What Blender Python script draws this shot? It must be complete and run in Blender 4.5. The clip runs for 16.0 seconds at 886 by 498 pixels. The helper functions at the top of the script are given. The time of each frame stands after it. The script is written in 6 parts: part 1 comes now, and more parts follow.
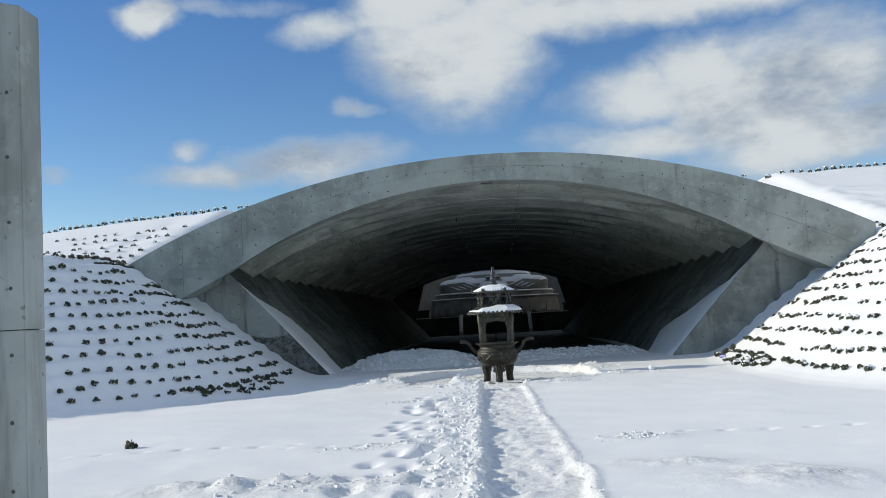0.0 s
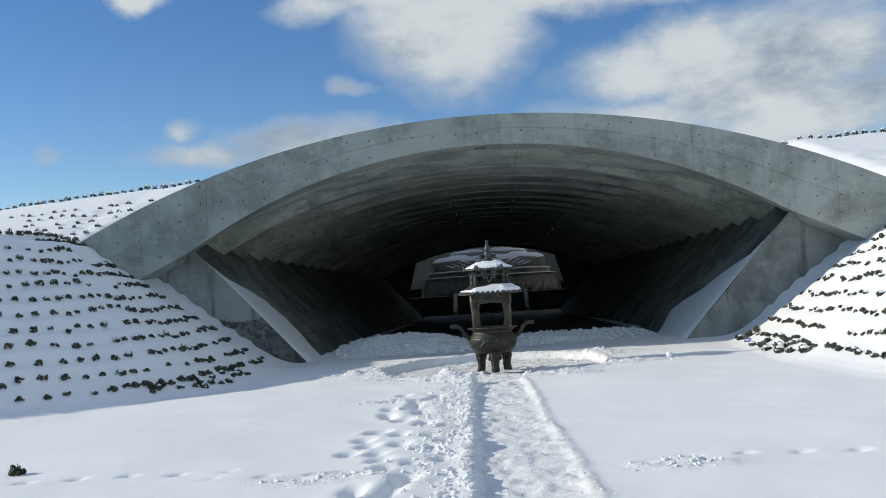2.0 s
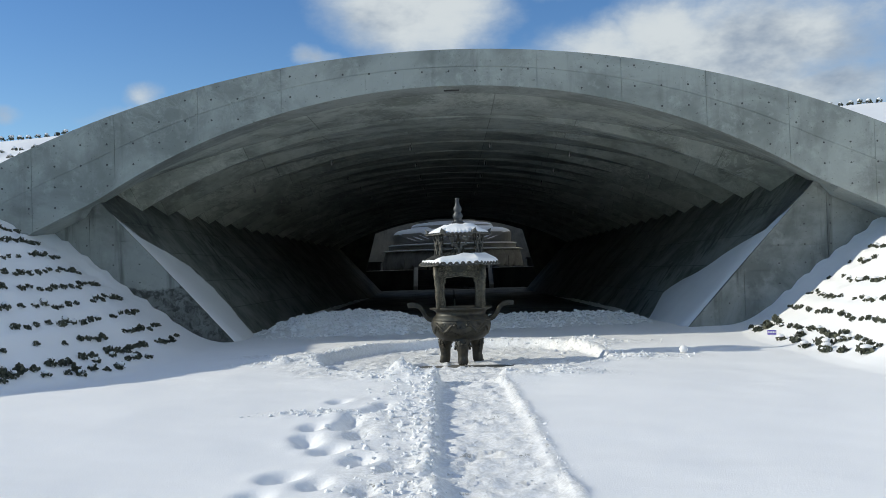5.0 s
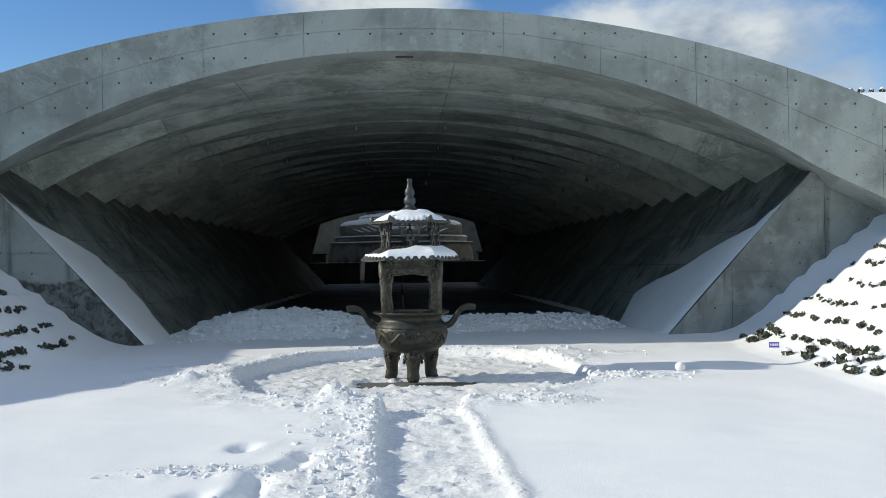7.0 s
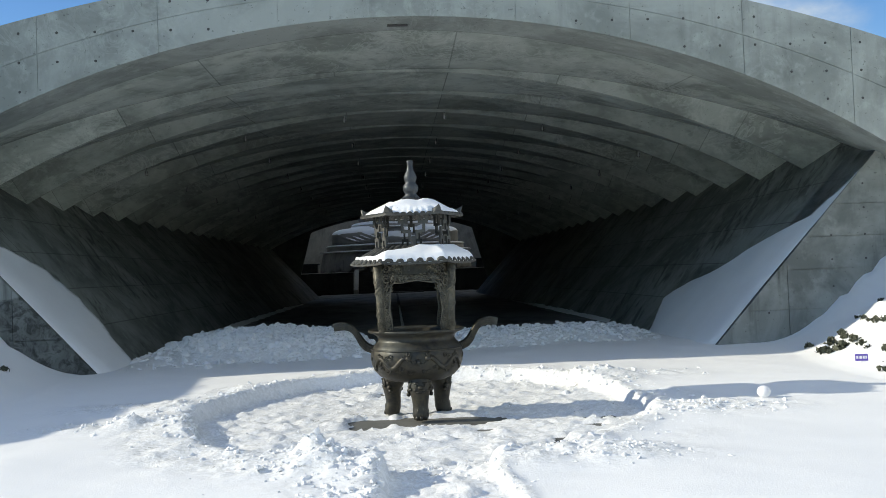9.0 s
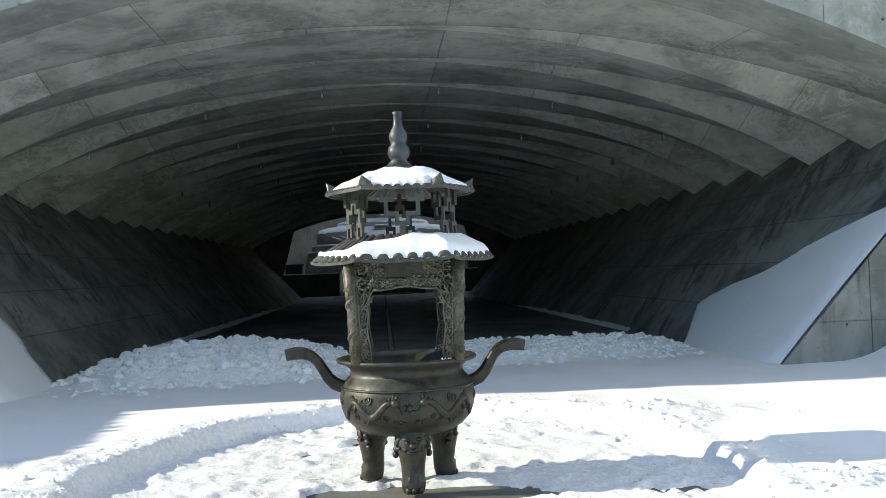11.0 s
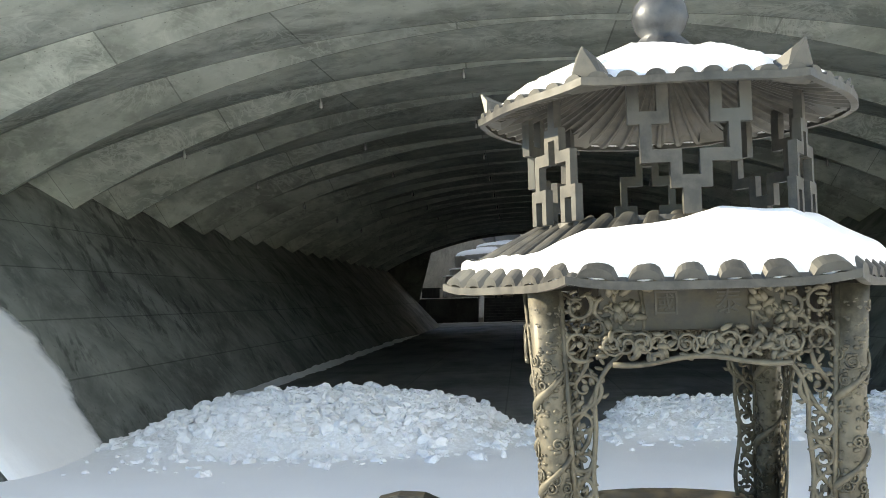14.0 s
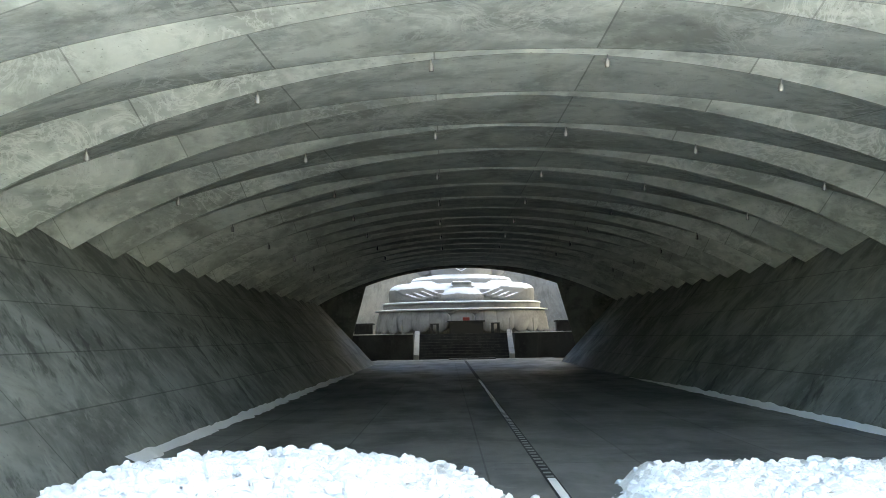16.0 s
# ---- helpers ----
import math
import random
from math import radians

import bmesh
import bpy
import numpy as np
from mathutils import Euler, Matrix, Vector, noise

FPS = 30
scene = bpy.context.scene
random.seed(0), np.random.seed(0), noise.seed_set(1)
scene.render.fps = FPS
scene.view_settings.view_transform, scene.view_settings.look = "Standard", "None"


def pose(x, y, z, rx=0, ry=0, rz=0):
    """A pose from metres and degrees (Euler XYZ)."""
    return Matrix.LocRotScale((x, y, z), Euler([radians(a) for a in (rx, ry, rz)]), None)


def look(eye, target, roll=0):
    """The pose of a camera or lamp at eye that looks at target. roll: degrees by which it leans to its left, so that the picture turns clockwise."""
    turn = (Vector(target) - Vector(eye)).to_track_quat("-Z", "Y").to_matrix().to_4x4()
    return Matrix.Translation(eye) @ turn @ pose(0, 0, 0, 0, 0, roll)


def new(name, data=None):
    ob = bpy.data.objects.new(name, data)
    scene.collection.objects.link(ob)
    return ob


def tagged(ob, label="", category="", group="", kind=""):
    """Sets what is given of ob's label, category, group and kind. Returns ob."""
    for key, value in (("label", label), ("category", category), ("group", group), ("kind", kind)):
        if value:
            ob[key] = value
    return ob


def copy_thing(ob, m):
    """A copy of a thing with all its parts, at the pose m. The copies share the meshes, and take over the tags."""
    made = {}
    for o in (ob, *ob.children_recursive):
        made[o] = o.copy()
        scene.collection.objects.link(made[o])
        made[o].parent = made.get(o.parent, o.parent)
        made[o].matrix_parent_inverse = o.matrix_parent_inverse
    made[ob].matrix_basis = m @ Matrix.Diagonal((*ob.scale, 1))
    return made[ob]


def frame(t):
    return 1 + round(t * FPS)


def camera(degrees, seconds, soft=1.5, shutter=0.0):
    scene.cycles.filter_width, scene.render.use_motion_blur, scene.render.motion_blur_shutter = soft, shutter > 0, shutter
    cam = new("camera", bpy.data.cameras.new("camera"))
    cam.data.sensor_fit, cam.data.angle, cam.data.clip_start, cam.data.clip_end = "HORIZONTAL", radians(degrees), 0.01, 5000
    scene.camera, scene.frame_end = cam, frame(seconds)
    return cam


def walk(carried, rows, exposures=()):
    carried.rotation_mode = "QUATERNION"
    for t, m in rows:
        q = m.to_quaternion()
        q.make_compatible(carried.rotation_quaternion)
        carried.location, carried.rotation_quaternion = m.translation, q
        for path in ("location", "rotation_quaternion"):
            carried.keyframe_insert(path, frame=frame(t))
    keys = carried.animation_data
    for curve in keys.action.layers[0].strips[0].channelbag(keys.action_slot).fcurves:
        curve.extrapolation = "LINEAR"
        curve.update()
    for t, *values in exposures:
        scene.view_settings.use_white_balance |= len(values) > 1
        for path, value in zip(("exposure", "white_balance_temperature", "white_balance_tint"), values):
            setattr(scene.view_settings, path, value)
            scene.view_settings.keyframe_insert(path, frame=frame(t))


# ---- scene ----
cam = camera(52.4, 16.0, 0.8)
PATH = [
    (0, (0.76, 4.141, 1.603), (0.653, 6.132, 1.76), -3.2),
    (0.5, (0.77, 4.9, 1.632), (0.686, 6.888, 1.835), -3.8),
    (1, (0.772, 5.657, 1.648), (0.692, 7.648, 1.825), -3.7),
    (1.5, (0.783, 6.434, 1.658), (0.685, 8.427, 1.8), -3.7),
    (2, (0.769, 7.169, 1.665), (0.67, 9.164, 1.774), -3.6),
    (2.5, (0.791, 7.886, 1.652), (0.746, 9.882, 1.761), -3.3),
    (3, (0.779, 8.63, 1.629), (0.724, 10.628, 1.673), -2.7),
    (3.2, (0.772, 8.93, 1.631), (0.737, 10.929, 1.677), -2.3),
    (5.3, (0.596, 12.078, 1.592), (0.587, 14.077, 1.644), -1.5),
    (5.5, (0.593, 12.381, 1.599), (0.623, 14.38, 1.656), -0.9),
    (6, (0.621, 13.104, 1.615), (0.711, 15.102, 1.652), -0.4),
    (6.5, (0.615, 13.854, 1.623), (0.707, 15.852, 1.632), -0.6),
    (7, (0.587, 14.594, 1.652), (0.684, 16.592, 1.684), -0.8),
    (7.5, (0.556, 15.346, 1.666), (0.66, 17.343, 1.698), -1.2),
    (8, (0.529, 16.085, 1.648), (0.627, 18.082, 1.688), -1.6),
    (8.5, (0.545, 16.795, 1.604), (0.649, 18.792, 1.636), -2.0),
    (9, (0.516, 17.522, 1.598), (0.627, 19.518, 1.648), -2.2),
    (9.2, (0.516, 17.831, 1.603), (0.636, 19.826, 1.673), -1.7),
    (11.3, (0.591, 21.439, 1.612), (0.736, 23.433, 1.661), -2.5),
    (11.5, (0.582, 21.774, 1.64), (0.733, 23.768, 1.7), -2.8),
    (12, (0.627, 22.548, 1.605), (0.772, 24.541, 1.663), -2.7),
    (12.5, (0.617, 23.256, 1.607), (0.664, 25.255, 1.644), -2.8),
    (13, (0.553, 23.982, 1.638), (0.559, 25.981, 1.69), -2.1),
    (13.5, (0.47, 24.726, 1.654), (0.347, 26.721, 1.708), -1.7),
    (14, (0.258, 25.350, 1.679), (0.091, 27.340, 1.793), -1.4),
    (14.5, (0.046, 26.050, 1.641), (-0.084, 28.040, 1.799), -1.9),
    (15, (-0.180, 26.671, 1.665), (-0.253, 28.662, 1.845), -1.7),
    (15.5, (-0.335, 27.370, 1.697), (-0.365, 29.362, 1.877), -1.9),
    (16, (-0.460, 28.072, 1.697), (-0.465, 30.063, 1.888), -1.0),
]
EXPOSURES = [(0.0, -0.02, 6950, 5), (3.0, -0.06, 6900, 5), (5.5, 0.02, 6850, 4), (7.0, 0.12, 6950, 4), (9.0, 0.34, 7100, 4), (11.5, 0.98, 7400, 4), (12.5, 1.29, 7600, 5),
             (13.5, 1.6, 8100, 6), (14.5, 1.85, 8500, 6), (15.0, 2.08, 8500, 6), (15.5, 2.46, 8200, 5), (16.0, 3.18, 8100, 4)]
walk(cam, [(t, look(eye, target, roll)) for t, eye, target, roll in PATH], EXPOSURES)

# ---- world, sun ----
SUN_ELEV = radians(25.0)
SUN_FROM = Vector((-math.cos(SUN_ELEV), 0.03, math.sin(SUN_ELEV)))


def node(nt, kind, **values):
    n = nt.nodes.new(kind)
    for key, v in values.items():
        if key in n.inputs:
            n.inputs[key].default_value = v
    return n


def math_node(nt, op, a, b=None, clamp=False):
    n = nt.nodes.new("ShaderNodeMath")
    n.operation, n.use_clamp = op, clamp
    for i, v in enumerate((a, b)):
        if v is None:
            continue
        if isinstance(v, (int, float)):
            n.inputs[i].default_value = v
        else:
            nt.links.new(v, n.inputs[i])
    return n.outputs[0]


def map_range(nt, v, a, b, c=0.0, d=1.0, smooth=True):
    n = nt.nodes.new("ShaderNodeMapRange")
    n.interpolation_type = "SMOOTHSTEP" if smooth else "LINEAR"
    nt.links.new(v, n.inputs[0])
    for i, x in enumerate((a, b, c, d)):
        n.inputs[1 + i].default_value = x
    return n.outputs[0]


def mix_rgb(nt, fac, a, b, blend="MIX"):
    n = nt.nodes.new("ShaderNodeMix")
    n.data_type, n.blend_type = "RGBA", blend
    for slot, v in ((0, fac), (6, a), (7, b)):
        if isinstance(v, (int, float)):
            n.inputs[slot].default_value = v
        elif isinstance(v, tuple):
            n.inputs[slot].default_value = (*v, 1.0) if len(v) == 3 else v
        else:
            nt.links.new(v, n.inputs[slot])
    return n.outputs[2]


def noise_tex(nt, vec, scale, detail=4.0, rough=0.55, distort=0.0):
    n = node(nt, "ShaderNodeTexNoise", Scale=scale, Detail=detail, Roughness=rough, Distortion=distort)
    if vec is not None:
        nt.links.new(vec, n.inputs["Vector"])
    return n.outputs["Fac"]


world = bpy.data.worlds.new("winter_sky")
scene.world = world
world.use_nodes = True
wt = world.node_tree
wt.nodes.clear()
sky = wt.nodes.new("ShaderNodeTexSky")
sky.sky_type, sky.sun_disc = "NISHITA", False
sky.sun_elevation, sky.sun_rotation = SUN_ELEV, radians(270.0)
sky.air_density, sky.dust_density, sky.ozone_density = 1.0, 0.0, 2.5
sky.altitude = 600.0
coord = wt.nodes.new("ShaderNodeTexCoord").outputs["Generated"]
sep = wt.nodes.new("ShaderNodeSeparateXYZ")
wt.links.new(coord, sep.inputs[0])
# clouds drift on a flat layer: the direction divided by its forward or upward share
warp = wt.nodes.new("ShaderNodeTexNoise")
warp.inputs["Scale"].default_value, warp.inputs["Detail"].default_value = 5.0, 6.0
warp.inputs["Roughness"].default_value = 0.6
wt.links.new(coord, warp.inputs["Vector"])
wsep = wt.nodes.new("ShaderNodeSeparateXYZ")
wt.links.new(warp.outputs["Color"], wsep.inputs[0])
az = math_node(wt, "ARCTAN2", sep.outputs[0], sep.outputs[1])
el = math_node(wt, "ARCSINE", sep.outputs[2])
az = math_node(wt, "ADD", az, math_node(wt, "MULTIPLY", math_node(wt, "SUBTRACT", wsep.outputs[0], 0.5), 0.11))
el = math_node(wt, "ADD", el, math_node(wt, "MULTIPLY", math_node(wt, "SUBTRACT", wsep.outputs[1], 0.5), 0.075))
# bearing, height, half width, half height (degrees), thickness
CLOUDS = [(-1.9, 16.2, 5.4, 3.6, 1.1), (-3.9, 19.4, 4.3, 2.2, 1.0), (4.7, 18.6, 7.2, 2.0, 1.0), (14.0, 18.7, 8.5, 1.7, 1.05), (9.6, 13.3, 4.3, 2.0, 1.0), (14.1, 14.3, 4.0, 2.2, 1.0),
          (18.5, 12.6, 7.5, 3.8, 1.15), (9.5, 10.7, 5.8, 1.4, 0.95), (20.8, 9.6, 7.5, 2.0, 1.1), (-8.0, 13.3, 1.4, 0.7, 1.0), (-10.8, 10.3, 5.4, 1.4, 1.05), (-16.4, 9.9, 5.0, 0.8, 0.9),
          (-18.2, 11.3, 1.4, 0.8, 0.8), (-21.0, 19.1, 1.9, 0.9, 1.0), (-18.0, 19.4, 2.2, 0.5, 0.6), (-10.4, 18.1, 3.1, 1.1, 0.75), (-14.2, 19.6, 2.9, 0.5, 0.55), (-26.9, 9.9, 1.1, 0.5, 0.6)]
# clouds added out of view, behind and above, to lift and whiten the fill light
FILL_CLOUDS = [(52.0, 22.0, 20.0, 8.0, 0.8), (-68.0, 18.0, 18.0, 5.0, 0.6), (97.0, 40.0, 60.0, 18.0, 1.0), (170.0, 32.0, 55.0, 16.0, 1.0), (-148.0, 50.0, 50.0, 14.0, 1.0),
              (22.0, 58.0, 70.0, 14.0, 1.0), (92.0, 76.0, 90.0, 12.0, 1.0), (-88.0, 76.0, 80.0, 11.0, 1.0)]
cloud = None
for b, h, rw, rh, dens in CLOUDS + FILL_CLOUDS:
    dx = math_node(wt, "DIVIDE", math_node(wt, "SUBTRACT", az, radians(b)), radians(rw))
    dy = math_node(wt, "DIVIDE", math_node(wt, "SUBTRACT", el, radians(h)), radians(rh))
    d2 = math_node(wt, "ADD", math_node(wt, "MULTIPLY", dx, dx), math_node(wt, "MULTIPLY", dy, dy))
    one = map_range(wt, d2, 2.2, 0.0, 0.0, dens, smooth=False)
    cloud = one if cloud is None else math_node(wt, "MAXIMUM", cloud, one)
flat = wt.nodes.new("ShaderNodeMapping")
flat.inputs["Scale"].default_value = (1.0, 1.0, 1.9)
wt.links.new(coord, flat.inputs[0])
billow = noise_tex(wt, flat.outputs[0], 7.0, 9.0, 0.60)
body = math_node(wt, "ADD", cloud, math_node(wt, "MULTIPLY", math_node(wt, "SUBTRACT", billow, 0.5), 1.35))
cover = math_node(wt, "MULTIPLY", map_range(wt, body, 0.22, 1.0), 0.95)
shade = noise_tex(wt, flat.outputs[0], 4.5, 6.0, 0.6)
thick = map_range(wt, body, 0.5, 1.1)
lit = mix_rgb(wt, map_range(wt, shade, 0.34, 0.56), (2.0, 2.5, 3.45), (4.9, 5.25, 5.8))
lit = mix_rgb(wt, thick, (2.9, 3.6, 4.8), lit)
deep = node(wt, "ShaderNodeHueSaturation", Saturation=1.25, Hue=0.512)
wt.links.new(sky.outputs[0], deep.inputs["Color"])
sky_col = mix_rgb(wt, cover, deep.outputs[0], lit)
bg = node(wt, "ShaderNodeBackground", Strength=0.136)
wt.links.new(sky_col, bg.inputs[0])
wout = wt.nodes.new("ShaderNodeOutputWorld")
wt.links.new(bg.outputs[0], wout.inputs[0])

sun_data = bpy.data.lights.new("sun", "SUN")
sun_data.energy, sun_data.angle, sun_data.color = 3.8, radians(0.6), (1.0, 0.95, 0.87)
sun = new("sun", sun_data)
sun.matrix_world = look(SUN_FROM * 60 + Vector((0, 30, 0)), (0, 30, 0))

# ---- materials ----
def material(name, base, rough=0.6, metal=0.0, bump=0.0):
    m = bpy.data.materials.new(name)
    m.use_nodes = True
    nt = m.node_tree
    b = nt.nodes["Principled BSDF"]
    b.inputs["Base Color"].default_value = (*base, 1.0)
    b.inputs["Roughness"].default_value, b.inputs["Metallic"].default_value = rough, metal
    return m, nt, b


def bump_on(nt, bsdf, height, strength=0.3, distance=0.02, before=None):
    n = node(nt, "ShaderNodeBump", Strength=strength, Distance=distance)
    nt.links.new(height, n.inputs["Height"])
    if before is not None:
        nt.links.new(before, n.inputs["Normal"])
    nt.links.new(n.outputs[0], bsdf.inputs["Normal"])
    return n.outputs[0]


def place(nt, what="Object"):
    return nt.nodes.new("ShaderNodeTexCoord").outputs[what]


def world_place(nt):
    return nt.nodes.new("ShaderNodeNewGeometry").outputs["Position"]


def stretched(nt, vec, sx, sy, sz):
    n = nt.nodes.new("ShaderNodeMapping")
    n.inputs["Scale"].default_value = (sx, sy, sz)
    nt.links.new(vec, n.inputs[0])
    return n.outputs[0]


def snow_material(name, tone=(0.885, 0.89, 0.895), grain=0.35, coarse=0.25, scale=1.0):
    m, nt, b = material(name, tone, 0.62)
    p = world_place(nt)
    n1, n2, n3 = noise_tex(nt, p, 55 * scale, 3), noise_tex(nt, p, 7 * scale, 5), noise_tex(nt, p, 0.6, 4)
    dark = tuple(c * 0.93 for c in tone)
    nt.links.new(mix_rgb(nt, map_range(nt, n3, 0.35, 0.7), dark, tone), b.inputs["Base Color"])
    first = bump_on(nt, b, n2, coarse, 0.05)
    bump_on(nt, b, n1, grain, 0.012, first)
    b.inputs["Specular IOR Level"].default_value = 0.25
    return m


M_SNOW = snow_material("snow", coarse=0.16, grain=0.28)
M_SNOW_ROUGH = snow_material("broken_snow", (0.875, 0.88, 0.885), 0.5, 0.5, 1.3)


def ground_material():
    m, nt, b = material("snow_field", (0.86, 0.885, 0.92), 0.62)
    p = world_place(nt)
    fine, mid, broad = noise_tex(nt, p, 60, 3), noise_tex(nt, p, 8, 5), noise_tex(nt, p, 0.5, 4)
    tread = nt.nodes.new("ShaderNodeAttribute")
    tread.attribute_name = "trodden"
    worn = tread.outputs["Fac"]
    clean = mix_rgb(nt, map_range(nt, broad, 0.35, 0.7), (0.865, 0.87, 0.875), (0.89, 0.893, 0.895))
    grit = noise_tex(nt, p, 22, 5, 0.7)
    dirty = mix_rgb(nt, map_range(nt, grit, 0.40, 0.62), (0.70, 0.70, 0.69), (0.87, 0.875, 0.88))
    fleck = map_range(nt, noise_tex(nt, p, 6.5, 6, 0.72, 0.4), 0.60, 0.645)
    dirty = mix_rgb(nt, math_node(nt, "MULTIPLY", math_node(nt, "MULTIPLY", fleck, map_range(nt, noise_tex(nt, p, 1.1, 3), 0.46, 0.6)), map_range(nt, worn, 0.8, 0.84)), dirty, (0.30, 0.29, 0.26))
    nt.links.new(mix_rgb(nt, worn, clean, dirty), b.inputs["Base Color"])
    st = math_node(nt, "ADD", math_node(nt, "MULTIPLY", worn, 0.6), 0.06)
    n = node(nt, "ShaderNodeBump", Distance=0.04)
    nt.links.new(mid, n.inputs["Height"]), nt.links.new(st, n.inputs["Strength"])
    n2 = node(nt, "ShaderNodeBump", Distance=0.012, Strength=0.28)
    nt.links.new(fine, n2.inputs["Height"]), nt.links.new(n.outputs[0], n2.inputs["Normal"])
    nt.links.new(n2.outputs[0], b.inputs["Normal"])
    b.inputs["Specular IOR Level"].default_value = 0.25
    return m


M_GROUND = ground_material()


def drift_material():
    m = snow_material("thin_drifted_snow", coarse=0.16, grain=0.28)
    nt = m.node_tree
    cover = nt.nodes.new("ShaderNodeAttribute")
    cover.attribute_name = "cover"
    ragged = math_node(nt, "ADD", cover.outputs["Fac"], math_node(nt, "MULTIPLY", math_node(nt, "SUBTRACT", noise_tex(nt, world_place(nt), 3.5, 6, 0.65), 0.5), 0.7))
    nt.links.new(map_range(nt, ragged, 0.12, 0.75), nt.nodes["Principled BSDF"].inputs["Alpha"])
    return m


M_DRIFT = drift_material()


def concrete(name, light=(0.36, 0.375, 0.36), dark=(0.20, 0.215, 0.205), streak=0.5, joints=None, contrast=0.12, rough=0.75, wet=False, stain=(0.12, 0.125, 0.115), swirl=0.0, rake=False, tide=None):
    m, nt, b = material(name, light, rough)
    b.inputs["Specular IOR Level"].default_value = 0.18
    p = world_place(nt)
    cloud1 = noise_tex(nt, p, 0.55, 6, 0.62, 0.6)
    cloud2 = noise_tex(nt, p, 3.2, 6, 0.65)
    runs = noise_tex(nt, stretched(nt, p, 2.6, 2.6, 0.25), 1.0, 5, 0.6)
    fine = noise_tex(nt, p, 45, 4, 0.6)
    col = mix_rgb(nt, map_range(nt, cloud1, 0.36, 0.64), dark, light)
    col = mix_rgb(nt, math_node(nt, "MULTIPLY", map_range(nt, cloud2, 0.5, 0.72), 0.5), col, tuple(c * 1.18 for c in light))
    col = mix_rgb(nt, math_node(nt, "MULTIPLY", map_range(nt, runs, 0.52, 0.70), streak), col, stain)
    if swirl:
        # lime bloom: wandering pale veins
        vein = noise_tex(nt, stretched(nt, p, 1.0, 0.6, 1.0), 1.5, 8, 0.68, 1.6)
        ridge = math_node(nt, "ABSOLUTE", math_node(nt, "SUBTRACT", vein, 0.5))
        where = map_range(nt, noise_tex(nt, p, 0.4, 4), 0.42, 0.6)
        col = mix_rgb(nt, math_node(nt, "MULTIPLY", math_node(nt, "MULTIPLY", map_range(nt, ridge, 0.05, 0.0), where), swirl), col, tuple(min(0.7, c * 1.35) for c in light))
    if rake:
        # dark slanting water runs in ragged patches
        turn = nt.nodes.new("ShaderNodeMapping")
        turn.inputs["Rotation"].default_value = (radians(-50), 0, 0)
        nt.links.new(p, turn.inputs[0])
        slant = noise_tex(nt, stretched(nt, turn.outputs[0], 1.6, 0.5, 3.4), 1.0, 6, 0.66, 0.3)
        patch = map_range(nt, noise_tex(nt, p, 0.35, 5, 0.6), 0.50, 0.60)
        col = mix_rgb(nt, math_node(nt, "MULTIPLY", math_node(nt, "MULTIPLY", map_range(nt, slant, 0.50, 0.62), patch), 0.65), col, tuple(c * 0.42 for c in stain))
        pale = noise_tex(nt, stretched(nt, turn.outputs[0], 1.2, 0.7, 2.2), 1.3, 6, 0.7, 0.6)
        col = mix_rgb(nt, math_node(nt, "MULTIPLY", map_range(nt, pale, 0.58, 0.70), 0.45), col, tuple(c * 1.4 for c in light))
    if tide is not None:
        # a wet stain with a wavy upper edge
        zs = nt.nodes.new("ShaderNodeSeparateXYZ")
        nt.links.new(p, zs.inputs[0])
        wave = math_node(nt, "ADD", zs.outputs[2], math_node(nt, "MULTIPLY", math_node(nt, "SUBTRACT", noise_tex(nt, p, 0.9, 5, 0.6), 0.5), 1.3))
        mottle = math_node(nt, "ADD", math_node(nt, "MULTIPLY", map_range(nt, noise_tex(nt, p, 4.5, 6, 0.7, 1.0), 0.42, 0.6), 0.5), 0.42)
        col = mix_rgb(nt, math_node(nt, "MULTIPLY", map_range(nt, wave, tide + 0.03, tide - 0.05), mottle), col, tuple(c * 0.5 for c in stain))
    pores = noise_tex(nt, p, 18, 2, 0.5)
    col = mix_rgb(nt, math_node(nt, "MULTIPLY", map_range(nt, pores, 0.68, 0.74), 0.6), col, tuple(c * 0.5 for c in dark))
    height = math_node(nt, "ADD", math_node(nt, "MULTIPLY", fine, 0.4), math_node(nt, "MULTIPLY", cloud2, 0.6))
    if joints:
        br = nt.nodes.new("ShaderNodeTexBrick")
        br.offset = 0.0 if joints[2] == 0 else 0.5
        br.inputs["Scale"].default_value = 1.0
        br.inputs["Brick Width"].default_value, br.inputs["Row Height"].default_value = joints[0], joints[1]
        br.inputs["Mortar Size"].default_value, br.inputs["Mortar Smooth"].default_value = 0.016, 0.4
        lo, hi = 1 - contrast, 1 + contrast
        br.inputs["Color1"].default_value, br.inputs["Color2"].default_value = (lo, lo, lo, 1), (hi, hi, hi, 1)
        br.inputs["Mortar"].default_value = (0.6, 0.6, 0.6, 1)
        nt.links.new(place(nt, "UV"), br.inputs["Vector"])
        col = mix_rgb(nt, 1.0, col, br.outputs["Color"], "MULTIPLY")
        height = math_node(nt, "SUBTRACT", height, br.outputs["Fac"])
    nt.links.new(col, b.inputs["Base Color"])
    bump_on(nt, b, height, 0.22, 0.02)
    if wet:
        gl = noise_tex(nt, stretched(nt, p, 1.2, 0.35, 1.0), 0.8, 4)
        b.inputs["Specular IOR Level"].default_value = 0.25
        nt.links.new(map_range(nt, gl, 0.4, 0.65, 0.5, 0.75), b.inputs["Roughness"])
    return m


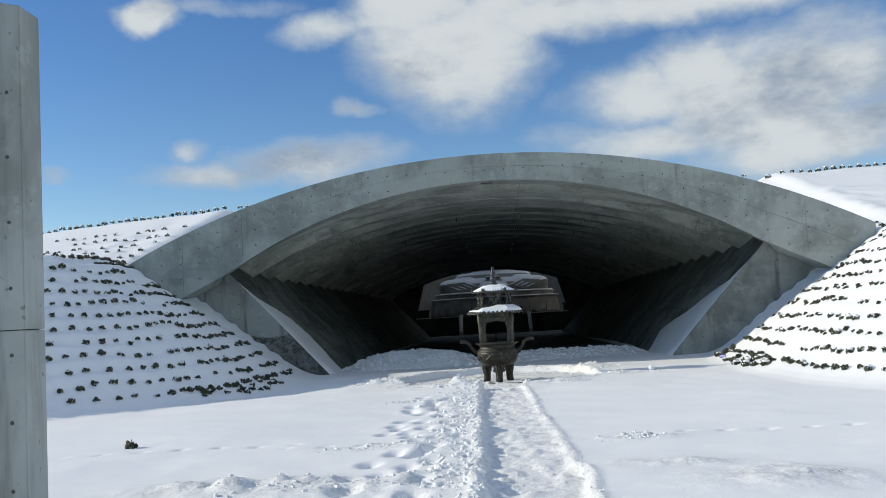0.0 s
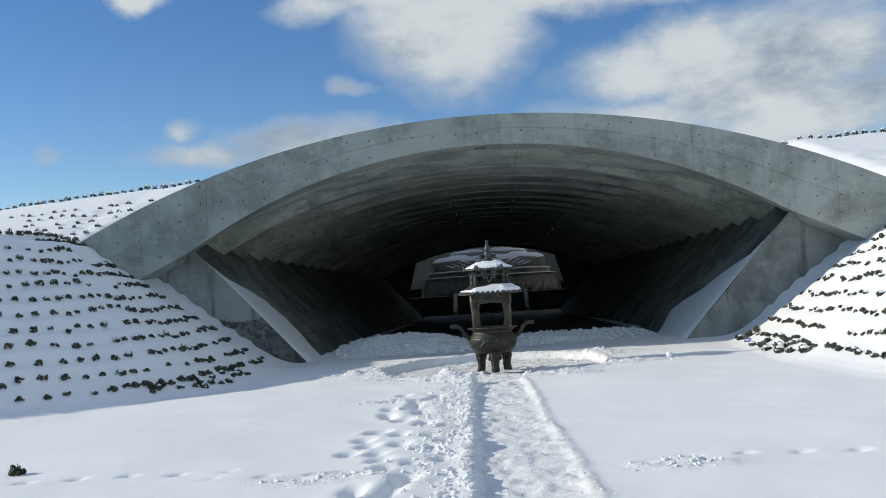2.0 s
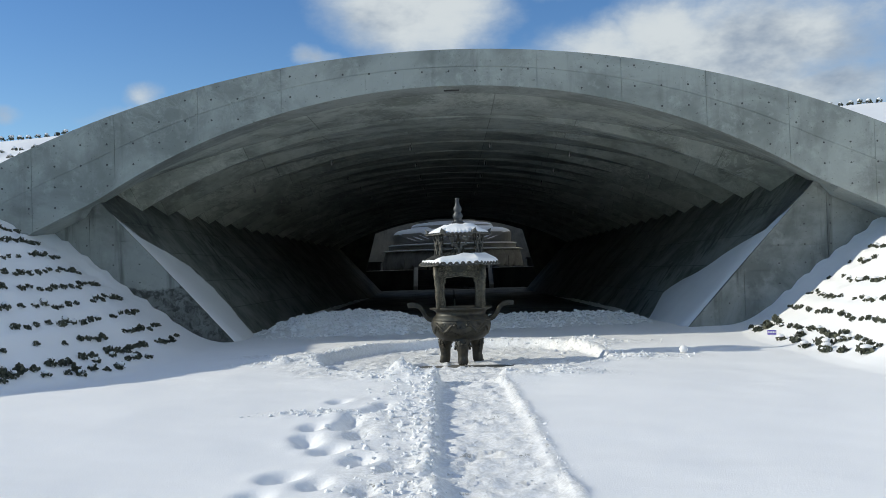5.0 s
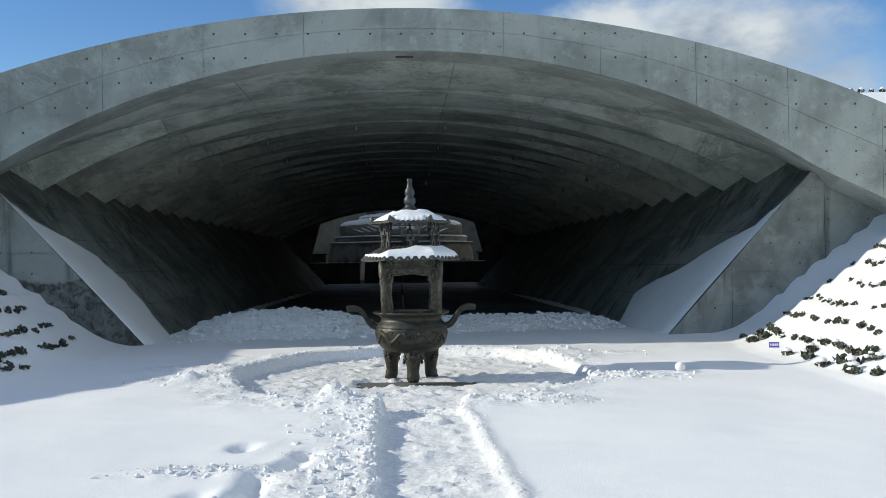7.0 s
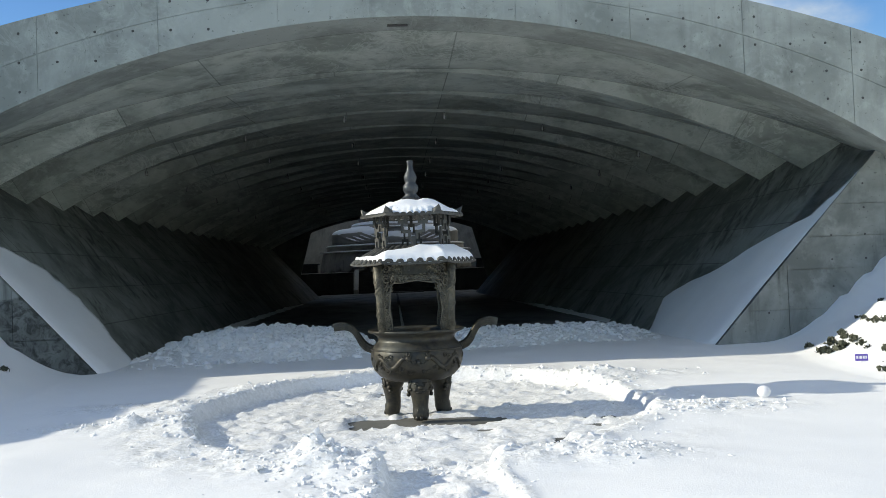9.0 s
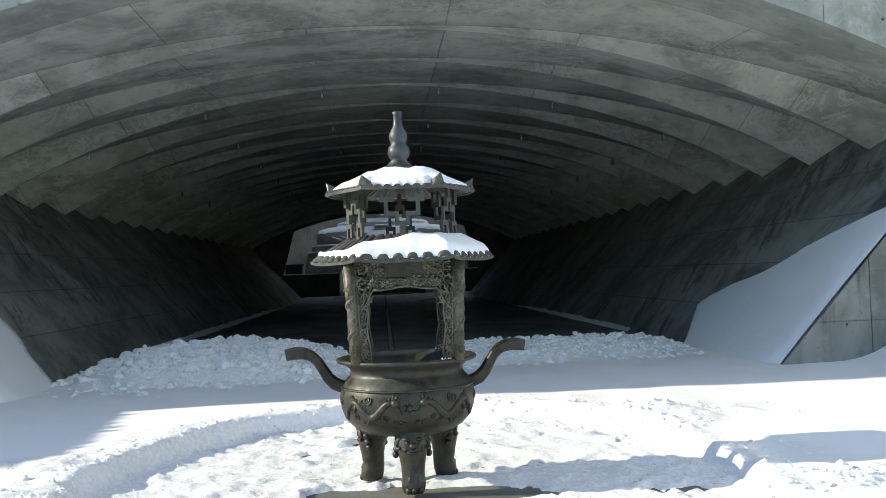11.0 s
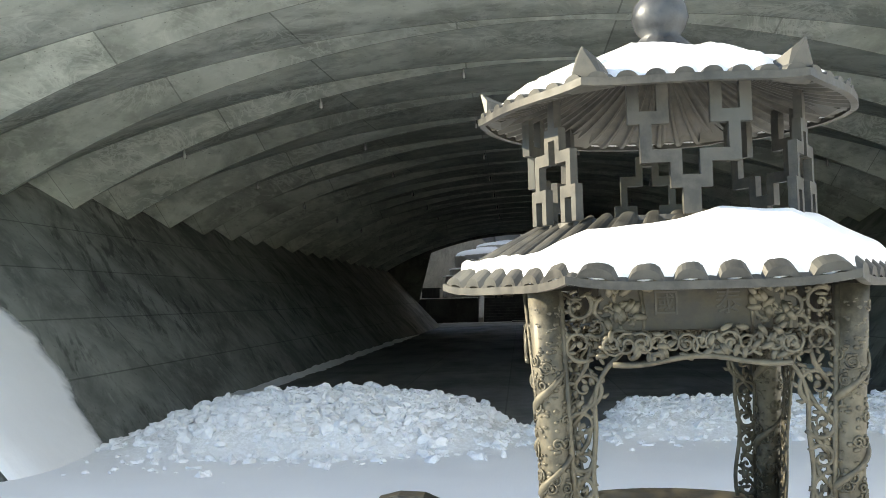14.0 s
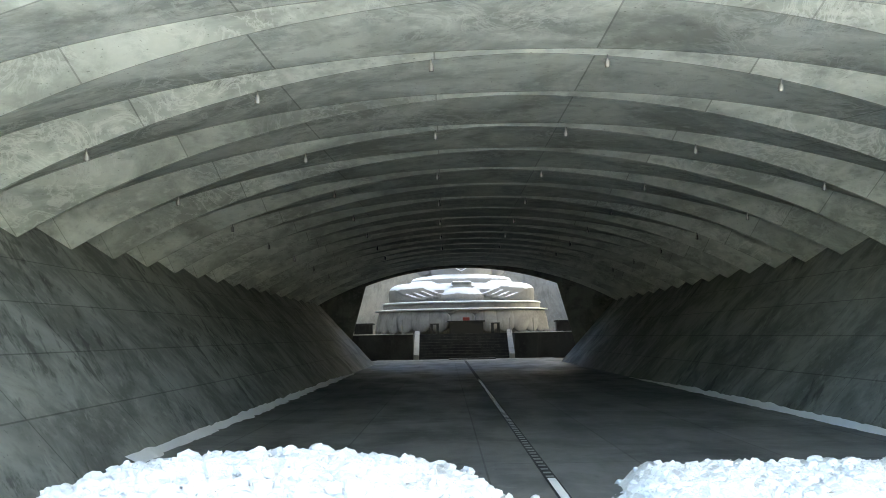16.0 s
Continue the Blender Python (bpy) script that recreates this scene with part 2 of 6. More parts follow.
M_CONC = concrete("cast_concrete", (0.36, 0.385, 0.355), (0.225, 0.243, 0.222), 0.28, swirl=0.22)
M_CONC_VAULT = concrete("vault_concrete", (0.50, 0.535, 0.475), (0.27, 0.293, 0.258), 0.35, joints=(4.6, 1.0, 1), contrast=0.12, swirl=0.42)
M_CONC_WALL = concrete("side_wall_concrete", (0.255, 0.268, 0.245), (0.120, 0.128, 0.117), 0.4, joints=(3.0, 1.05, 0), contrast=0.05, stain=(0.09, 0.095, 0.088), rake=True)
M_CONC_PIER = concrete("stained_cast_concrete", (0.31, 0.328, 0.305), (0.155, 0.168, 0.155), 0.85, stain=(0.09, 0.095, 0.085))
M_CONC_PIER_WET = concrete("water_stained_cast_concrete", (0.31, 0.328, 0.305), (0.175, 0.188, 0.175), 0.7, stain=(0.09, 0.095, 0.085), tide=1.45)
M_CONC_DARK = concrete("dark_stone", (0.062, 0.062, 0.064), (0.036, 0.036, 0.038), 0.3)
M_FLOOR = concrete("tunnel_floor", (0.19, 0.197, 0.193), (0.115, 0.12, 0.118), 0.15, joints=(2.0, 4.0, 0), wet=True)
M_PAVE = concrete("wet_paving", (0.16, 0.16, 0.145), (0.09, 0.09, 0.085), 0.2, rough=0.5, wet=True)
# dark colour stands for the shade inside tie holes, which are raised discs
M_HOLE = material("shadowed_hole", (0.07, 0.07, 0.068), 0.9)[0]


def statue_material():
    m, nt, b = material("snowy_stone", (0.45, 0.44, 0.42), 0.8)
    p = world_place(nt)
    nrm = nt.nodes.new("ShaderNodeSeparateXYZ")
    nt.links.new(nt.nodes.new("ShaderNodeNewGeometry").outputs["Normal"], nrm.inputs[0])
    edge = math_node(nt, "ADD", nrm.outputs[2], math_node(nt, "MULTIPLY", math_node(nt, "SUBTRACT", noise_tex(nt, p, 1.4, 5), 0.5), 0.35))
    stone = mix_rgb(nt, noise_tex(nt, p, 1.1, 5), (0.23, 0.228, 0.218), (0.34, 0.335, 0.315))
    nt.links.new(mix_rgb(nt, map_range(nt, edge, 0.34, 0.48), stone, (0.86, 0.88, 0.92)), b.inputs["Base Color"])
    bump_on(nt, b, noise_tex(nt, p, 6, 4), 0.3, 0.05)
    return m


M_STATUE = statue_material()
M_CONC_COURT = concrete("court_concrete", (0.47, 0.465, 0.43), (0.34, 0.338, 0.31), 0.3)
M_STONE = concrete("pale_stone", (0.42, 0.41, 0.39), (0.30, 0.295, 0.285), 0.4)


def bronze(name, base, high, rough=0.45, scale=14.0, patina=(0.16, 0.19, 0.16), metal=0.5):
    m, nt, b = material(name, base, rough, metal)
    p = place(nt)
    n1, n2 = noise_tex(nt, p, scale, 5, 0.65), noise_tex(nt, p, 2.2, 5, 0.6)
    runs = noise_tex(nt, stretched(nt, p, 9, 9, 1.2), 1.0, 4)
    col = mix_rgb(nt, map_range(nt, n1, 0.35, 0.68), base, high)
    col = mix_rgb(nt, math_node(nt, "MULTIPLY", map_range(nt, n2, 0.45, 0.7), 0.7), col, patina)
    col = mix_rgb(nt, math_node(nt, "MULTIPLY", map_range(nt, runs, 0.55, 0.75), 0.5), col, tuple(c * 0.4 for c in base))
    nt.links.new(col, b.inputs["Base Color"])
    nt.links.new(map_range(nt, n1, 0.3, 0.7, rough - 0.1, rough + 0.18), b.inputs["Roughness"])
    bump_on(nt, b, n1, 0.25, 0.006)
    return m


M_BRONZE_DARK = bronze("dark_bronze", (0.026, 0.025, 0.022), (0.070, 0.062, 0.043), 0.46, patina=(0.060, 0.067, 0.062), metal=0.5)
M_BRONZE = bronze("weathered_bronze", (0.055, 0.051, 0.038), (0.165, 0.150, 0.110), 0.52, patina=(0.13, 0.13, 0.105), metal=0.4)
M_BRONZE_GREY = bronze("grey_bronze", (0.047, 0.047, 0.043), (0.108, 0.104, 0.090), 0.55, patina=(0.108, 0.112, 0.102))
M_SLATE = bronze("slate_bronze", (0.040, 0.044, 0.048), (0.088, 0.094, 0.098), 0.44, patina=(0.085, 0.095, 0.10))
M_ASH = material("ash", (0.10, 0.095, 0.085), 0.95)[0]


def leaf_material():
    m, nt, b = material("winter_shrub_leaf", (0.05, 0.06, 0.04), 0.7)
    info = nt.nodes.new("ShaderNodeNewGeometry")
    nt.links.new(mix_rgb(nt, info.outputs["Random Per Island"], (0.028, 0.036, 0.024), (0.095, 0.10, 0.065)), b.inputs["Base Color"])
    return m


M_LEAF = leaf_material()
M_METAL = material("painted_steel", (0.28, 0.28, 0.27), 0.4, 0.6)[0]
M_GLASS_DARK = material("lamp_glass", (0.05, 0.05, 0.05), 0.1)[0]
M_SIGN = material("purple_sign_paint", (0.11, 0.07, 0.42), 0.5)[0]
M_WHITE = material("white_paint", (0.78, 0.78, 0.78), 0.5)[0]
M_RED = material("red_cloth", (0.35, 0.05, 0.04), 0.7)[0]
M_LACQUER = material("dark_lacquer", (0.035, 0.033, 0.032), 0.45)[0]


# ---- building helpers ----
def mesh_of(bm, name, mat, smooth=False):
    me = bpy.data.meshes.new(name)
    bm.normal_update()
    bm.to_mesh(me)
    bm.free()
    me.materials.append(mat)
    if smooth:
        me.polygons.foreach_set("use_smooth", [True] * len(me.polygons))
    return me


def part(name, bm, mat, parent, label="", smooth=False):
    ob = new(name, mesh_of(bm, name, mat, smooth))
    ob.parent = parent
    if label:
        tagged(ob, label)
    return ob


def thing(name, label, category, group="", kind="", at=(0, 0, 0)):
    ob = new(name)
    ob.empty_display_size = 0.1
    ob.location = at
    return tagged(ob, label, category, group, kind)


def solid(name, bm, mat, label, category, group="", kind="", smooth=False):
    return tagged(new(name, mesh_of(bm, name, mat, smooth)), label, category, group, kind)


def add_box(bm, x0, x1, y0, y1, z0, z1, bevel=0.0):
    vs = [bm.verts.new((x, y, z)) for x in (x0, x1) for y in (y0, y1) for z in (z0, z1)]
    faces = [(0, 1, 3, 2), (4, 6, 7, 5), (0, 4, 5, 1), (2, 3, 7, 6), (0, 2, 6, 4), (1, 5, 7, 3)]
    fs = [bm.faces.new([vs[i] for i in f]) for f in faces]
    if bevel:
        edges = list({e for f in fs for e in f.edges})
        bmesh.ops.bevel(bm, geom=edges, offset=bevel, segments=2, affect="EDGES", profile=0.5)
    return vs


def extrude_xz(bm, pts, y0, y1):
    """A prism: the outline pts in x and z, from y0 to y1."""
    a = [bm.verts.new((x, y0, z)) for x, z in pts]
    b = [bm.verts.new((x, y1, z)) for x, z in pts]
    n = len(pts)
    bm.faces.new(a[::-1])
    bm.faces.new(b)
    for i in range(n):
        bm.faces.new((a[i], a[(i + 1) % n], b[(i + 1) % n], b[i]))


def grid_mesh(name, verts, nx, ny, mat, keep=None, smooth=True, uv=None, loops=False):
    """A sheet of nx by ny points given row by row; keep: which cells are built."""
    idx = np.arange(nx * ny).reshape(ny, nx)
    q = np.stack([idx[:-1, :-1], idx[:-1, 1:], idx[1:, 1:], idx[1:, :-1]], -1).reshape(-1, 4)
    if keep is not None:
        q = q[keep.reshape(-1)]
    used = np.unique(q)
    back = -np.ones(nx * ny, int)
    back[used] = np.arange(len(used))
    me = bpy.data.meshes.new(name)
    me.from_pydata(verts[used].tolist(), [], back[q].tolist())
    me.materials.append(mat)
    if smooth:
        me.polygons.foreach_set("use_smooth", [True] * len(me.polygons))
    if uv is not None:
        layer = me.uv_layers.new(name="UVMap")
        li = np.zeros(len(me.loops), int)
        me.loops.foreach_get("vertex_index", li)
        layer.data.foreach_set("uv", uv[used][li].reshape(-1).tolist())
    me.update()
    return me, used


def tube(bm, pts, r, n=6, cap=True):
    """A round bar along pts; r: one radius, or one for each point."""
    pts = [Vector(p) for p in pts]
    rings = []
    up = Vector((0.13, 0.21, 0.97))
    for i, p in enumerate(pts):
        d = (pts[min(i + 1, len(pts) - 1)] - pts[max(i - 1, 0)]).normalized()
        a = d.cross(up)
        if a.length < 0.05:
            a = d.cross(Vector((1, 0, 0)))
        a.normalize()
        b = d.cross(a)
        up = (up - d * up.dot(d)) if (up - d * up.dot(d)).length > 0.1 else up
        rr = r[i] if isinstance(r, (list, tuple)) else r
        rings.append([bm.verts.new(p + (a * math.cos(2 * math.pi * k / n) + b * math.sin(2 * math.pi * k / n)) * rr) for k in range(n)])
    for u, v in zip(rings, rings[1:]):
        for k in range(n):
            bm.faces.new((u[k], u[(k + 1) % n], v[(k + 1) % n], v[k]))
    if cap:
        bm.faces.new(rings[0][::-1]), bm.faces.new(rings[-1])


def lathe(bm, profile, n=48, cx=0.0, cy=0.0, cap_bottom=False, cap_top=False):
    rings = []
    for r, z in profile:
        rings.append([bm.verts.new((cx + r * math.cos(2 * math.pi * k / n), cy + r * math.sin(2 * math.pi * k / n), z)) for k in range(n)])
    for u, v in zip(rings, rings[1:]):
        for k in range(n):
            bm.faces.new((u[k], u[(k + 1) % n], v[(k + 1) % n], v[k]))
    if cap_bottom:
        bm.faces.new(rings[0][::-1])
    if cap_top:
        bm.faces.new(rings[-1])


def ball(bm, centre, rx, ry=None, rz=None, u=12, v=8, turn=None):
    ry, rz = ry or rx, rz or rx
    m = Matrix.Translation(centre) @ (turn or Matrix.Identity(4)) @ Matrix.Diagonal((rx, ry, rz, 1))
    bmesh.ops.create_uvsphere(bm, u_segments=u, v_segments=v, radius=1.0, matrix=m)


def value_noise(x, y, cell, seed):
    """Smooth noise from -1 to 1 on arrays x, y, with bumps about a cell wide."""
    rng = np.random.RandomState(seed)
    table = rng.uniform(-1, 1, (256, 256))
    u, v = x / cell, y / cell
    i, j = np.floor(u).astype(int), np.floor(v).astype(int)
    f, g = u - i, v - j
    f, g = f * f * (3 - 2 * f), g * g * (3 - 2 * g)
    t = lambda a, b: table[a % 256, b % 256]
    return (t(i, j) * (1 - f) + t(i + 1, j) * f) * (1 - g) + (t(i, j + 1) * (1 - f) + t(i + 1, j + 1) * f) * g


def fractal(x, y, cell, seed, octaves=4, gain=0.5):
    return sum(value_noise(x + 7.3 * k, y - 3.1 * k, cell / 2 ** k, seed + k) * gain ** k for k in range(octaves))


def smoothstep(a, b, v):
    t = np.clip((v - a) / (b - a), 0, 1)
    return t * t * (3 - 2 * t)

# ---- the lie of the land ----
AXIS = 0.78                      # the tunnel's middle line
FACE, RING_BACK, PIER = 32.75, 33.85, 33.9
END = 82.6
CENSER = Vector((0.757, 28.4, -0.115))
COURT = (0.76, 100.0, 15.0)       # middle and radius of the round court
ARC_Z, ARC_R = -9.92, 15.9      # middle and radius of the portal's arc
RIB_TOP, RIB_R, VALLEY_R = 5.84, 18.3, 23.5  # the vault's crown, and the radii of its ribs' lower edges and of the valleys between
FOOT, SPRING = (5.59, 0.0), (8.79, 3.5)


def soft_least(a, b, k):
    h = np.clip(0.5 + 0.5 * (b - a) / k, 0, 1)
    return b * (1 - h) + a * h - k * h * (1 - h)


TURN = 0.053                     # the approach lies turned by 3 degrees against the tunnel


def approach(x, y):
    """A place of the world in the approach's own plan, which turns about the portal's middle."""
    return x + TURN * np.maximum(33.5 - y, 0), y + TURN * (x - AXIS) * smoothstep(36.0, 31.0, y)


def from_approach(x, y):
    return x - TURN * max(33.5 - y, 0), y - TURN * (x - AXIS) * float(smoothstep(36.0, 31.0, y))


def bank(x, y):
    """How far inside the planted bank a place lies, from its foot."""
    x, y = approach(x, y)
    left = soft_least(-5.1 - x + -0.5 * smoothstep(29.5, 33.5, y), (y - 23.5 - x - 6.3) * 0.707, 2.0)
    right = soft_least(x - 7.35 - 0.45 * smoothstep(30, 33.5, y), (y - 20.0 + x - 8.5) * 0.707, 2.0)
    return np.where(x < AXIS, left, right)


def bank_height(u):
    ramp = lambda v: np.clip(v * 0.71, 0, 3.95)
    return (ramp(u - 0.5) + ramp(u - 0.25) + ramp(u) + ramp(u + 0.25) + ramp(u + 0.5)) / 5


def crown(x, y):
    """The hill's further rise round the court."""
    return 4.6 * smoothstep(46.0, 15.0, np.hypot(x - COURT[0], y - COURT[1]))


def hill(x, y):
    u = bank(x, y)
    w = np.where(x < AXIS, 0.0, 0.1) * np.maximum(u - 5.4, 0) + np.maximum(y - 33.2, 0)
    rise = (3.35 * np.clip(w / 12.0, 0, 1) + 0.02 * np.clip(w - 12.0, 0, 30)) * np.clip(u / 4.0, 0, 1)
    rise = rise * (1 - 0.02 * np.clip(-x - 11.0, 0, 22))
    z = bank_height(u) + rise + crown(x, y) * np.clip(u / 4.0, 0, 1)
    far = smoothstep(150, 260, y) + smoothstep(90, 200, np.abs(x - AXIS))
    return z * (1 - np.clip(far, 0, 1))


def path_mid(y):
    return 1.33 + (23.3 - y) * 0.071


def blob(x, y, cx, cy, rx, ry):
    return np.exp(-(((x - cx) / rx) ** 2 + ((y - cy) / ry) ** 2))


rng = np.random.RandomState(5)
PRINTS = [(path_mid(y) - 0.75 - 0.28 * (k % 2) - rng.uniform(0.0, 0.75), y + rng.uniform(-0.2, 0.2)) for k, y in enumerate(np.arange(10.5, 23.0, 0.33))]
PRINTS += [(path_mid(y) - 0.95 - rng.uniform(0.0, 0.9), y) for y in np.arange(11, 22, 0.55)]


def snow_cover(x, y):
    """Height of the snow on the flat ground, and how trodden it is."""
    wx, wy = x, y
    x, y = approach(x, y)
    z = 0.03 + 0.035 * fractal(x, y, 3.2, 11, 3) + 0.006 * fractal(x, y, 0.5, 15, 2)
    trod = np.zeros_like(x)
    lumps = 0.25 + 0.35 * fractal(x, y, 0.30, 21, 3, 0.5)
    clods = 0.6 * np.maximum(fractal(x, y, 0.14, 31, 2, 0.5), 0)
    # heaps and trails of thrown snow
    def heap(mask, height, rough):
        nonlocal z, trod
        z = z + mask * (height + rough * (lumps - 0.25) + rough * 0.6 * clods)
        trod = np.maximum(trod, np.clip(mask * 1.4, 0, 1))
    on_path = (y < 25.9)
    d = x - path_mid(y) + 0.05 * fractal(x, y, 0.7, 41, 3)
    d = d - 0.06
    wide = 0.475 + 0.04 * value_noise(y, x * 0, 2.2, 43)
    left_bank = smoothstep(-1.85, -0.85, d) * smoothstep(-wide + 0.02, -wide - 0.05, d) * smoothstep(25.8, 24.6, y)
    heap(left_bank * (0.35 + 0.65 * smoothstep(-0.35, 0.3, fractal(x, y, 1.5, 47, 2))), 0.03, 0.085)
    crest_l = np.exp(-((d + wide + 0.07) / 0.09) ** 2) * smoothstep(25.6, 24.8, y)
    heap(crest_l, 0.03, 0.05)
    crest_r = np.exp(-((d - wide - 0.04) / 0.05) ** 2) * smoothstep(25.6, 24.6, y)
    heap(crest_r, 0.025, 0.03)
    for cx, cy, rx, ry, h in ((-0.35, 21.7, 0.65, 0.2, 0.05), (0.1, 15.6, 0.7, 0.25, 0.04), (3.35, 15.7, 0.5, 0.22, 0.035), (0.0, 13.0, 1.5, 0.5, 0.08),
                              (-1.2, 13.2, 0.8, 0.35, 0.05), (4.4, 12.6, 0.7, 0.5, 0.09), (3.6, 13.6, 0.6, 0.3, 0.06), (0.35, 24.9, 0.75, 0.55, 0.12), (2.75, 25.0, 0.6, 0.35, 0.08),
                              (2.05, 24.9, 0.25, 0.3, 0.12), (-2.1, 27.4, 0.9, 0.4, 0.07), (4.3, 27.3, 0.8, 0.45, 0.07), (-2.6, 28.8, 0.8, 0.35, 0.06), (3.6, 30.6, 1.2, 0.5, 0.05)):
        heap(blob(x, y, cx, cy, rx, ry), h * 0.6, 0.11)
    # the swept ring round the burner, and its low wall of snow
    r = np.hypot((x - 1.06) / 0.80, y - 28.4) + 0.10 * fractal(x, y, 1.4, 51, 3)
    mouth = np.clip(np.abs(x - 1.35) / 0.9, 0, 1) ** 2
    gate = np.where(y < 27.0, mouth, 1.0)
    heap(np.exp(-((r - 3.46) / 0.17) ** 2) * gate * (0.55 + 0.45 * smoothstep(-0.4, 0.4, fractal(x, y, 2.2, 57, 2))), 0.04, 0.055)
    heap(np.exp(-((r - 3.85) / 0.35) ** 2) * gate * smoothstep(-0.2, 0.4, fractal(x, y, 1.6, 53, 2)), 0.02, 0.07)
    swept = np.maximum(smoothstep(3.38, 3.22, r), smoothstep(wide, wide - 0.05, np.abs(d)) * (y < 27.0))
    floor = -0.115 + 0.012 * fractal(x, y, 0.9, 61, 2) + 0.034 * np.maximum(fractal(x, y, 0.15, 63, 3, 0.65), -0.25)
    lane = smoothstep(25.8, 24.6, y)
    floor = floor + lane * (0.08 + 0.025 * smoothstep(-0.2, 0.55, d) + 0.010 * fractal(x, y, 0.13, 67, 2, 0.6))
    z = z * (1 - swept) + floor * swept
    trod = np.maximum(trod, 0.85 * swept)
    # bare places of the paving
    bare = (1.1 * blob(x, y, 0.95, 28.0, 0.85, 0.42) + 0.95 * blob(x, y, 2.38, 26.25, 0.42, 0.2) + 0.75 * blob(x, y, -1.15, 26.8, 0.5, 0.3) + 0.6 * blob(x, y, 1.35, 26.9, 0.6, 0.15)
            + 0.6 * blob(x, y, 1.6, 27.3, 0.5, 0.2) + 0.55 * blob(x, y, 2.1, 28.9, 0.5, 0.25) + 0.5 * blob(x, y, 0.4, 29.9, 0.6, 0.3))
    bare = smoothstep(0.42, 0.6, bare + 0.38 * fractal(x, y, 0.5, 71, 4, 0.65))
    z = z - 0.075 * bare * swept
    # footprints
    for px, py in PRINTS:
        near = (np.abs(x - px) < 0.5) & (np.abs(y - py) < 0.5)
        if near.any():
            e = blob(x[near], y[near], px, py, 0.10, 0.17)
            z[near] -= 0.13 * e - 0.03 * blob(x[near], y[near], px, py + 0.02, 0.2, 0.28)
    for k in range(70):
        py = 15.9 + 0.02 * k % 0.3 + 0.12 * math.sin(k * 0.3)
        px = -9 + k * 0.26 + (0.3 if k % 2 else 0)
        if 0.0 < px < 3.2:
            continue
        near = (np.abs(x - px) < 0.3) & (np.abs(y - py) < 0.3)
        if near.any():
            z[near] -= 0.05 * blob(x[near], y[near], px, py + 0.05 * (k % 2), 0.06, 0.05)
    # ploughed heaps in the mouth of the tunnel
    x, y = wx, wy
    crest = 0.50 * np.clip(1 - np.abs((x + 2.25) / 2.6) ** 2.4, 0, 1) * np.clip(1 - ((y - 37.0) / 2.0) ** 2, 0, 1) ** 0.8
    right = 0.29 * smoothstep(1.0, 1.8, x) * smoothstep(7.2, 4.8, x) * np.clip(1 - ((y - 37.4) / 1.6) ** 2, 0, 1) ** 0.8
    pile = np.maximum(crest, right)
    on = np.clip(pile * 5, 0, 1)
    z = z * (1 - on) + (pile + 0.10 * (lumps - 0.25) + 0.08 * clods) * on
    trod = np.maximum(trod, on)
    inside = smoothstep(37.0, 38.4, y + 0.35 * fractal(x, y, 0.8, 81, 3)) * (1 - on)
    z = z * (1 - inside) - 0.12 * inside
    return z, trod


def ground_height(x, y):
    u = bank(x, y)
    z, trod = snow_cover(x, y)
    up = smoothstep(-0.6, 0.5, u)
    rows = np.cos(2 * np.pi * bank_height(u) / 0.33)
    terr = 0.05 * rows * smoothstep(0.3, 1.0, u) * smoothstep(7.5, 5.0, u) + 0.05 * fractal(x, y, 0.8, 91, 3) * smoothstep(0, 1, u)
    return z * (1 - up) + (hill(x, y) + terr + 0.05) * up + hill(x, y) * (1 - up), trod * (1 - up)


def spaced(stops):
    """Coordinates from stop to stop, each stretch with its own step."""
    out = [stops[0][0]]
    for (a, _), (b, step) in zip(stops, stops[1:]):
        n = max(1, round((b - a) / step))
        out += [a + (b - a) * k / n for k in range(1, n + 1)]
    return np.array(out)


def build_ground():
    xs = spaced([(-2500, 0), (-600, 400), (-150, 75), (-40, 10), (-14, 0.9), (-5.2, 0.16), (7.2, 0.055), (15, 0.16), (40, 0.9), (150, 10), (600, 75), (2500, 400)])
    ys = spaced([(-2500, 0), (-600, 400), (-100, 60), (2, 8), (10, 0.3), (34.6, 0.06), (40.2, 0.08), (60, 0.9), (122, 1.0), (300, 12), (900, 100), (2500, 400)])
    X, Y = np.meshgrid(xs, ys)
    Z, trod = ground_height(X, Y)
    cx, cy = (X[:-1, :-1] + X[1:, 1:]) / 2, (Y[:-1, :-1] + Y[1:, 1:]) / 2
    dx = np.abs(cx - AXIS)
    under = ((dx < 11.75) & (cy > 33.35) & (cy < END + 0.5) & ~((dx < 5.75) & (cy < 39.6)))
    pier = (cy > 34.1) & (dx > 5.7) & (dx < 11.75) & (cy < END)
    court = np.hypot(cx - COURT[0], cy - COURT[1]) < COURT[2] + 0.6
    keep = ~(under & (cy > 35.0)) & ~pier & ~court
    keep &= ~((dx < 12.0) & (cy > END) & (cy < 100.0))
    keep &= ~((dx < 11.75) & (cy > 39.6) & (cy < END + 0.5))
    me, used = grid_mesh("ground", np.stack([X, Y, Z], -1).reshape(-1, 3), len(xs), len(ys), M_GROUND, keep)
    a = me.attributes.new("trodden", "FLOAT", "POINT")
    a.data.foreach_set("value", trod.reshape(-1)[used].astype(np.float32))
    return tagged(new("ground", me), "snow-covered ground with a trodden path and planted banks", "ground", kind="structure")


build_ground()


def ring_outer(dx):
    return -18.88 + math.sqrt(25.7 ** 2 - dx * dx)


def ring_inner(dx):
    a = abs(dx)
    if a < 8.45:
        return ARC_Z + math.sqrt(ARC_R ** 2 - a * a)
    return ARC_Z + math.sqrt(ARC_R ** 2 - 8.45 ** 2) - 0.47 * (a - 8.45)


